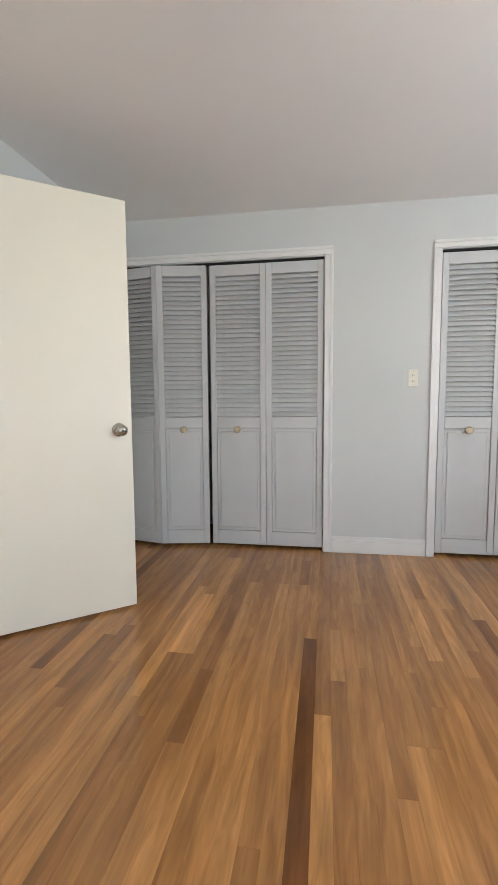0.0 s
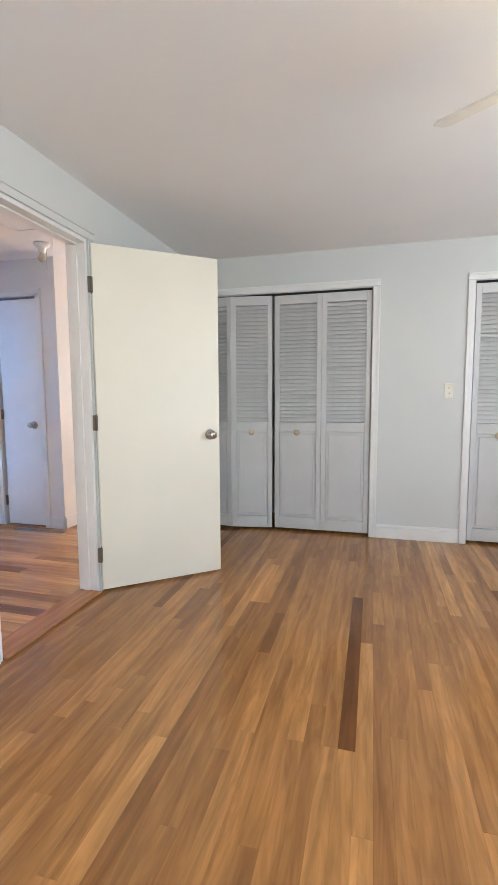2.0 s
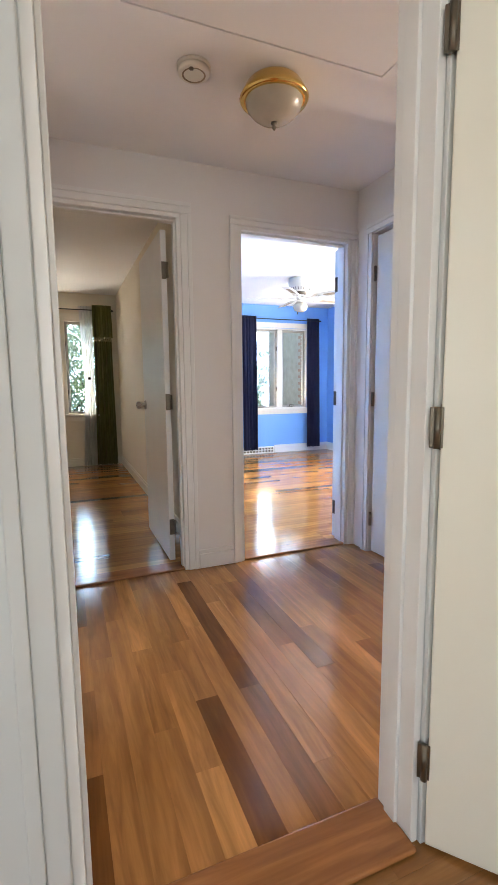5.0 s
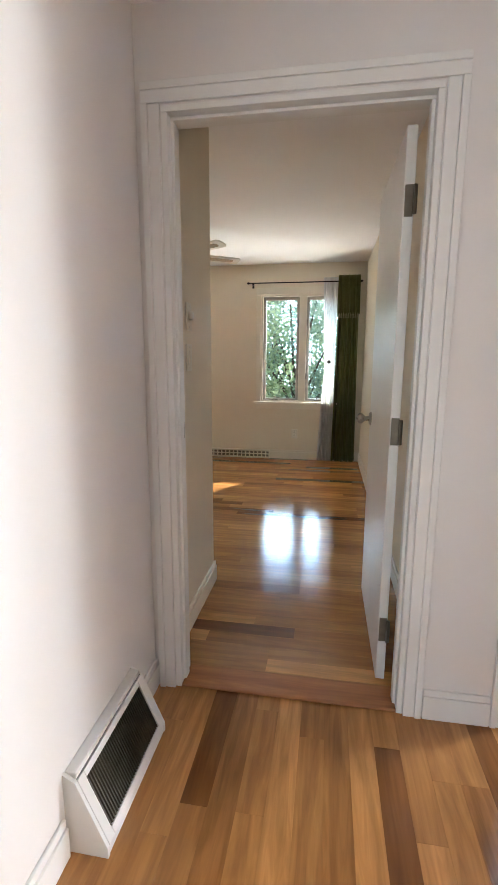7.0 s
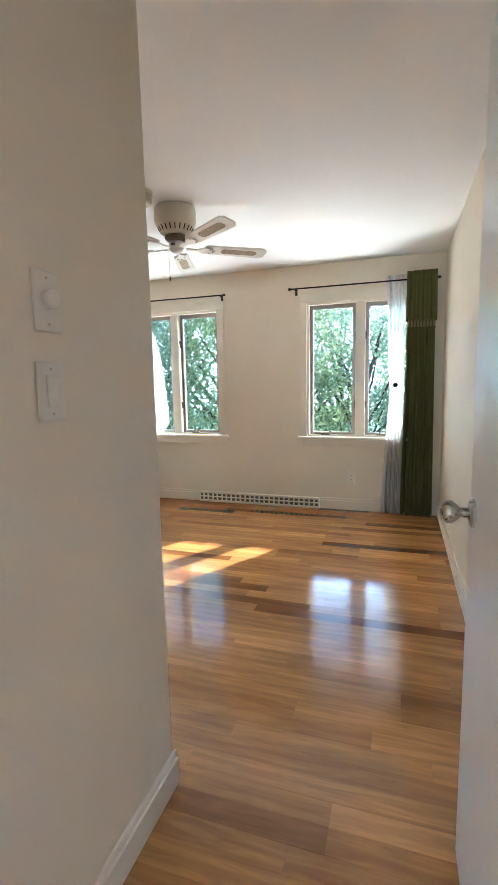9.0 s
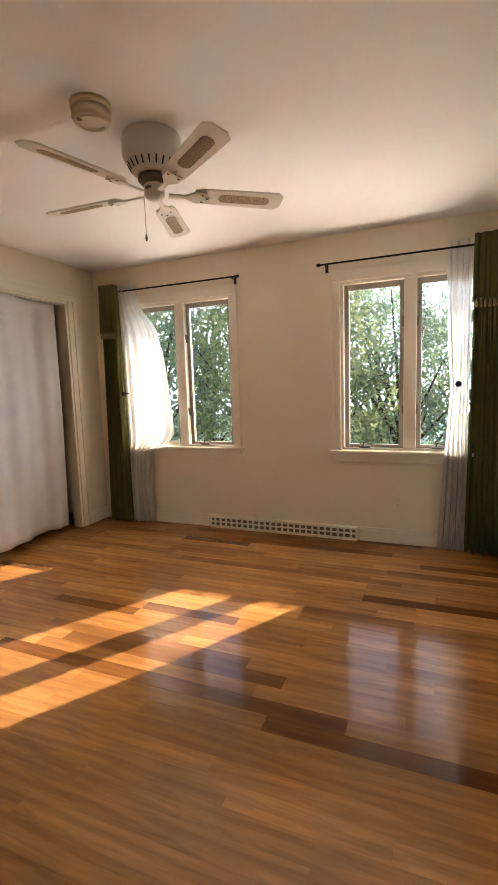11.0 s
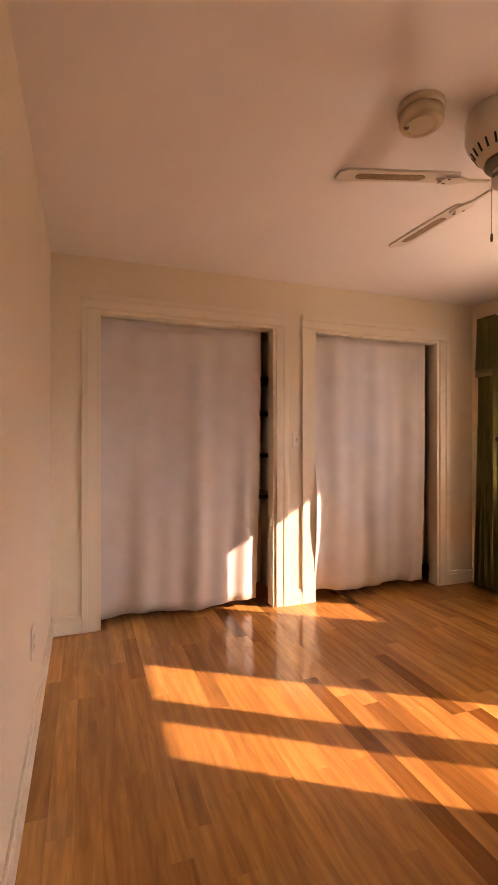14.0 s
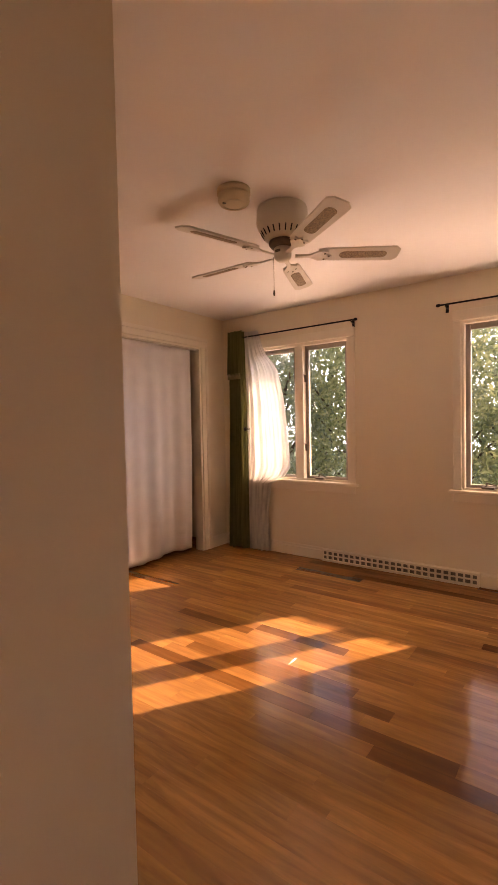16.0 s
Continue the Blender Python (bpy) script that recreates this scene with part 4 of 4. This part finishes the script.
# ---------------------------------------------------------------- wall plates, heaters, grilles
def plate(name, m, label, kind):
    """A wall plate in local xz, standing out to local -y."""
    p = thing(name, label, "switch" if "switch" in name else "outlet", m)
    part("cover_plate", block(-0.038, -0.007, -0.06, 0.038, 0, 0.06, 0.004, 2), PLASTIC, p)
    for z in (-0.045, 0.045):
        part("screw", lathe([(0, -0.0095), (0.003, -0.009), (0.0035, -0.006)], 8), NICKEL, p, "", True, pose(0, 0.001, z) @ pose(0, 0, 0, -90, 0, 0) @ pose(0, 0, 0.001))
    if kind == "toggle":
        t = part("toggle_slot", block(-0.006, -0.0085, -0.013, 0.006, -0.0072, 0.013, 0), CANE, p)
        part("toggle", block(-0.004, -0.019, 0.0, 0.004, -0.007, 0.009, 0.0015), PLASTIC, t)
    elif kind == "dimmer":
        part("dimmer_knob", lathe([(0, 0.007), (0.019, 0.007), (0.018, 0.022), (0.015, 0.025), (0, 0.0255)], 28), PLASTIC, p, "round dimmer knob", True, pose(0, 0, 0.004, 90, 0, 0))
    elif kind == "rocker":
        part("rocker", block(-0.0165, -0.0115, -0.033, 0.0165, -0.0072, 0.033, 0.003), PLASTIC, p)
    else:
        for z in (-0.02, 0.02):
            s = part("socket", block(-0.0165, -0.009, z - 0.014, 0.0165, -0.0072, z + 0.014, 0.003), PLASTIC, p)
            for x in (-0.006, 0.006):
                part("slot", block(x - 0.0012, -0.0095, z - 0.004, x + 0.0012, -0.009, z + 0.006, 0), DARK, s)
    return p


plate("light_switch", pose(-0.903, -0.001, 1.222) @ Matrix.Diagonal((1.12, 1, 1.08, 1)), "ivory toggle light switch plate on grey wall", "toggle")
plate("light_switch", pose(BN + 0.001, 2.340, 1.462, 0, 0, 90), "ivory dimmer switch with a round knob", "dimmer")
plate("light_switch", pose(BN + 0.001, 2.334, 1.284, 0, 0, 90), "ivory rocker light switch plate", "rocker")
plate("light_switch", pose(BX0 + 0.001, 4.447, 1.235, 0, 0, 90) @ Matrix.Diagonal((0.8, 1, 0.9, 1)), "small ivory toggle switch between the closets", "toggle")
plate("wall_outlet", pose(AX1 - 0.001, -2.137, 1.205, 0, 0, -90) @ Matrix.Diagonal((0.85, 1, 0.95, 1)), "ivory double outlet plate on grey wall", "outlet")
plate("wall_outlet", pose(-0.79, BY1 - 0.001, 0.33), "ivory double outlet plate below the window", "outlet")
plate("wall_outlet", pose(-2.48, BY0 + 0.001, 0.43, 0, 0, 180), "ivory double outlet plate on cream wall", "outlet")
part("strike_plate", block(OB[0] + 0.0185, HY + 0.078, 0.985, OB[0] + 0.02, HY + 0.102, 1.045, 0), NICKEL, bpy.data.objects["frame_cream_door"], "small nickel strike plate")


def baseboard_grille(name, x0, x1, label, material=TRIM_B):
    g = thing(name, label, "heater", pose(x0, BY1, 0.0) @ Matrix.Diagonal((1, 1, 0.80, 1)))
    w = x1 - x0
    part("back", block(0.01, -0.03, 0.012, w - 0.01, -0.018, 0.128, 0), GRILLE, g, "dark inside of the grille")
    for z0, z1 in ((0.004, 0.028), (0.068, 0.080), (0.118, 0.140)):
        part("rail", block(0, -0.05, z0, w, -0.018, z1, 0.003), material, g)
    for x in (0, w - 0.014):
        part("end_cap", block(x, -0.049, 0.0285, x + 0.014, -0.018, 0.1175, 0.002), material, g)
    n = int(w / 0.052)
    for k in range(1, n):
        x = w * k / n
        for z0, z1 in ((0.0285, 0.0675), (0.0805, 0.1175)):
            part("grille_bar", block(x - 0.007, -0.045, z0, x + 0.007, -0.031, z1, 0), material, g)
    part("back_plate", block(0, -0.0175, 0.0, w, -0.0005, 0.14, 0.001), material, g)
    return g


baseboard_grille("baseboard_heater", -2.43, -1.10, "ivory baseboard heater with two rows of square openings")
baseboard_grille("baseboard_heater", 1.66, 2.48, "white baseboard heater with square openings", TRIM)

# toe register in the hall
rg = thing("floor_register", "white sloped baseboard register with a dark grille", "register", pose(HX0, 1.435, 0))
side = [(0.0, 0.0), (0.115, 0.0), (0.115, 0.03), (0.035, 0.215), (0.0, 0.235)]
for y in (-0.215, 0.205):
    bm = prism([(x, z) for x, z in side], 0, 0.01)
    bmesh.ops.transform(bm, matrix=pose(0, y + 0.01, 0, 90, 0, 0), verts=bm.verts)
    part("side_panel", bm, TRIM, rg)
slope = pose(0.115, 0, 0.03, 0, 0, 0) @ Matrix.Rotation(math.atan2(-0.08, 0.185), 4, "Y")
part("foot", block(0.0, -0.2045, 0.001, 0.114, 0.2045, 0.029, 0.003), TRIM, rg)
part("top", block(0.0, -0.2045, 0.216, 0.034, 0.2045, 0.234, 0.004), TRIM, rg)
part("grille_back", block(-0.012, -0.2, 0.005, -0.008, 0.2, 0.196, 0), DARK, rg, "dark grille behind the bars", False, slope)
for y0, y1 in ((-0.2045, -0.175), (0.175, 0.2045)):
    part("face_stile", block(-0.007, y0, 0.0, 0.002, y1, 0.2, 0.002), TRIM, rg, "", False, slope)
for z0, z1 in ((0.0, 0.022), (0.18, 0.2)):
    part("face_rail", block(-0.007, -0.1745, z0, 0.002, 0.1745, z1, 0.002), TRIM, rg, "", False, slope)
for k in range(34):
    y = -0.17 + 0.34 * k / 33
    part("grille_bar", block(-0.007, y - 0.0017, 0.0225, -0.001, y + 0.0017, 0.1795, 0), BRONZE, rg, "", False, slope)


# ---------------------------------------------------------------- outside
def leaf_crown(centres, count, size, seed):
    """Many small folded leaves scattered through uneven clumps."""
    rnd = np.random.RandomState(seed)
    verts, faces = [], []
    for n in range(count):
        cx, cy, cz, r = centres[rnd.randint(len(centres))]
        d = rnd.normal(size=3)
        d /= np.linalg.norm(d) + 1e-6
        p = np.array((cx, cy, cz)) + d * r * rnd.uniform(0.35, 1.0) ** 0.6 * np.array((1, 1, 0.8))
        a = rnd.normal(size=3)
        a /= np.linalg.norm(a)
        b = np.cross(a, rnd.normal(size=3))
        b /= np.linalg.norm(b) + 1e-6
        s = size * rnd.uniform(0.6, 1.35)
        up = np.cross(a, b) * s * 0.18
        i = len(verts)
        verts += [tuple(p - a * s), tuple(p + b * s * 0.45 + up), tuple(p + a * s), tuple(p - b * s * 0.45 + up)]
        faces += [(i, i + 1, i + 2), (i, i + 2, i + 3)]
    return verts, faces


def tree(name, m, height, spread, leaves, size, seed, label, leaf=LEAF):
    t = thing(name, label, "tree", m)
    rnd = random.Random(seed)
    bm = bmesh.new()

    def limb(a, b, r0, r1):
        a, b = Vector(a), Vector(b)
        q = (b - a).to_track_quat("Z", "Y").to_matrix()
        r = [[bm.verts.new(p + q @ Vector((rr * math.cos(k * math.pi / 3), rr * math.sin(k * math.pi / 3), 0))) for k in range(6)] for p, rr in ((a, r0), ((a + b) / 2 + Vector((rnd.uniform(-.1, .1), rnd.uniform(-.1, .1), 0)), (r0 + r1) / 2), (b, r1))]
        for u, v in zip(r, r[1:]):
            for k in range(6):
                bm.faces.new((u[k], u[(k + 1) % 6], v[(k + 1) % 6], v[k]))
    limb((0, 0, 0), (0.1, 0, height * 0.6), 0.22, 0.1)
    centres = []
    for k in range(26):
        z = height * (0.16 + 0.80 * (k / 25))
        w = spread * (0.55 + 0.6 * math.sin(math.pi * min(1, (z / height) * 0.9 + 0.05)))  * rnd.uniform(0.35, 1.0)
        a = k * 2.4 + rnd.uniform(-0.4, 0.4)
        c = (w * math.cos(a), w * math.sin(a), z)
        limb((0.05, 0, z * 0.55), c, 0.06, 0.015)
        centres.append((*c, spread * rnd.uniform(0.28, 0.5)))
    part("trunk", bm, BARK, t)
    v, f = leaf_crown(centres, leaves, size, seed)
    me = bpy.data.meshes.new("crown")
    me.from_pydata(v, [], f)
    me.materials.append(leaf)
    c = new("crown", me)
    c.parent = t
    return t


solid("ground", box(bmesh.new(), -300, -300, -3.4, 300, 300, -3.0), GRASS, "green lawn reaching to the horizon", "ground")
ta = tree("tree", pose(-3.6, 13.0, -3.0), 6.8, 2.0, 15000, 0.062, 21, "leafy green garden tree in sunlight")
tb = tree("tree", pose(-7.2, 12.2, -3.0), 7.2, 2.1, 15000, 0.06, 22, "leafy bluish green garden tree", LEAF_B)
for src, x, y, r, sc in ((tb, -1.4, 14.2, 70, 0.92), (ta, -10.2, 13.5, 120, 1.05), (ta, -5.4, 15.4, 200, 1.2), (tb, -12.6, 16.5, 30, 1.3), (ta, 0.9, 16.4, 310, 0.95), (tb, 3.0, 19.0, 150, 0.95), (ta, 5.2, 17.8, 80, 0.9), (tb, 7.6, 20.5, 10, 1.0), (tb, -8.6, 18.5, 240, 1.35), (ta, -2.6, 19.5, 20, 1.15)):
    copy_thing(src, pose(x, y, -3.0, 0, 0, r) @ Matrix.Scale(sc, 4))

bd = solid("backdrop_sky", box(bmesh.new(), -140, 70, -3.0, 140, 70.2, 30), glow("pale_hazy_sky", (0.50, 0.74, 1.0), 8.0), "pale bright hazy sky beyond the trees", "sky")

# brick wing of a neighbouring house, seen from the blue room
wg = thing("brick_wing", "pinkish brick wing of a house outside the window", "house", pose(4.62, 8.0, -3.0))
part("wall", box(bmesh.new(), 0.0, 0.0, 0.0, 3.0, 3.0, 5.8), MORTAR, wg)
part("roof", prism([(-0.2, -0.2), (3.2, -0.2), (3.2, 3.2), (-0.2, 3.2)], 5.81, 5.95), PLASTER_OUT, wg)
BRICK = {}
for face in ("front", "side"):
    for r in range(24, 70):
        for c in range(0, 5):
            off = 0.11 if r % 2 else 0.0
            u = c * 0.225 + off
            o = new("brick", BRICK.setdefault(face, mesh_of("brick", box(bmesh.new(), 0, -0.008, 0, 0.213, 0.02, 0.066) if face == "front" else box(bmesh.new(), -0.008, 0, 0, 0.02, 0.213, 0.066), SIDING)))
            o.parent = wg
            o.location = (u, 0, r * 0.078) if face == "front" else (0, u + 0.03, r * 0.078)


strip_floor("floor_hall", "glossy varnished oak strip floor of the hall", HX0, 1.60, 0.0, HY + 0.06, "y", 11)
solid("floor_hall_branch", box(bmesh.new(), 1.66, 0.06, -0.1, 4.5, 1.1, -0.001), OAK_TH, "varnished oak floor of the side passage", "floor")
strip_floor("floor_grey_room", "varnished oak strip floor of the grey room", -1.9, AX1 + 0.6, -3.249, 0.0, "x", 5, 0.057)
solid("floor_grey_room_far", box(bmesh.new(), AX0, AY0, -0.1, AX1 + 0.6, -3.255, -0.001), OAK_TH, "varnished oak floor along the windows", "floor")
solid("floor_grey_room_west", box(bmesh.new(), AX0, -3.254, -0.1, -1.905, 0.0, -0.001), OAK_TH, "varnished oak floor along the windows", "floor")
strip_floor("floor_cream_room", "glossy varnished oak strip floor of the cream room", BX0 - 0.6, BX1, HY + 0.06, BY1, "x", 7)
strip_floor("floor_blue_room", "glossy varnished oak strip floor of the blue room", BX1 + 0.06, CX1, HY + 0.06, BY1, "x", 9)
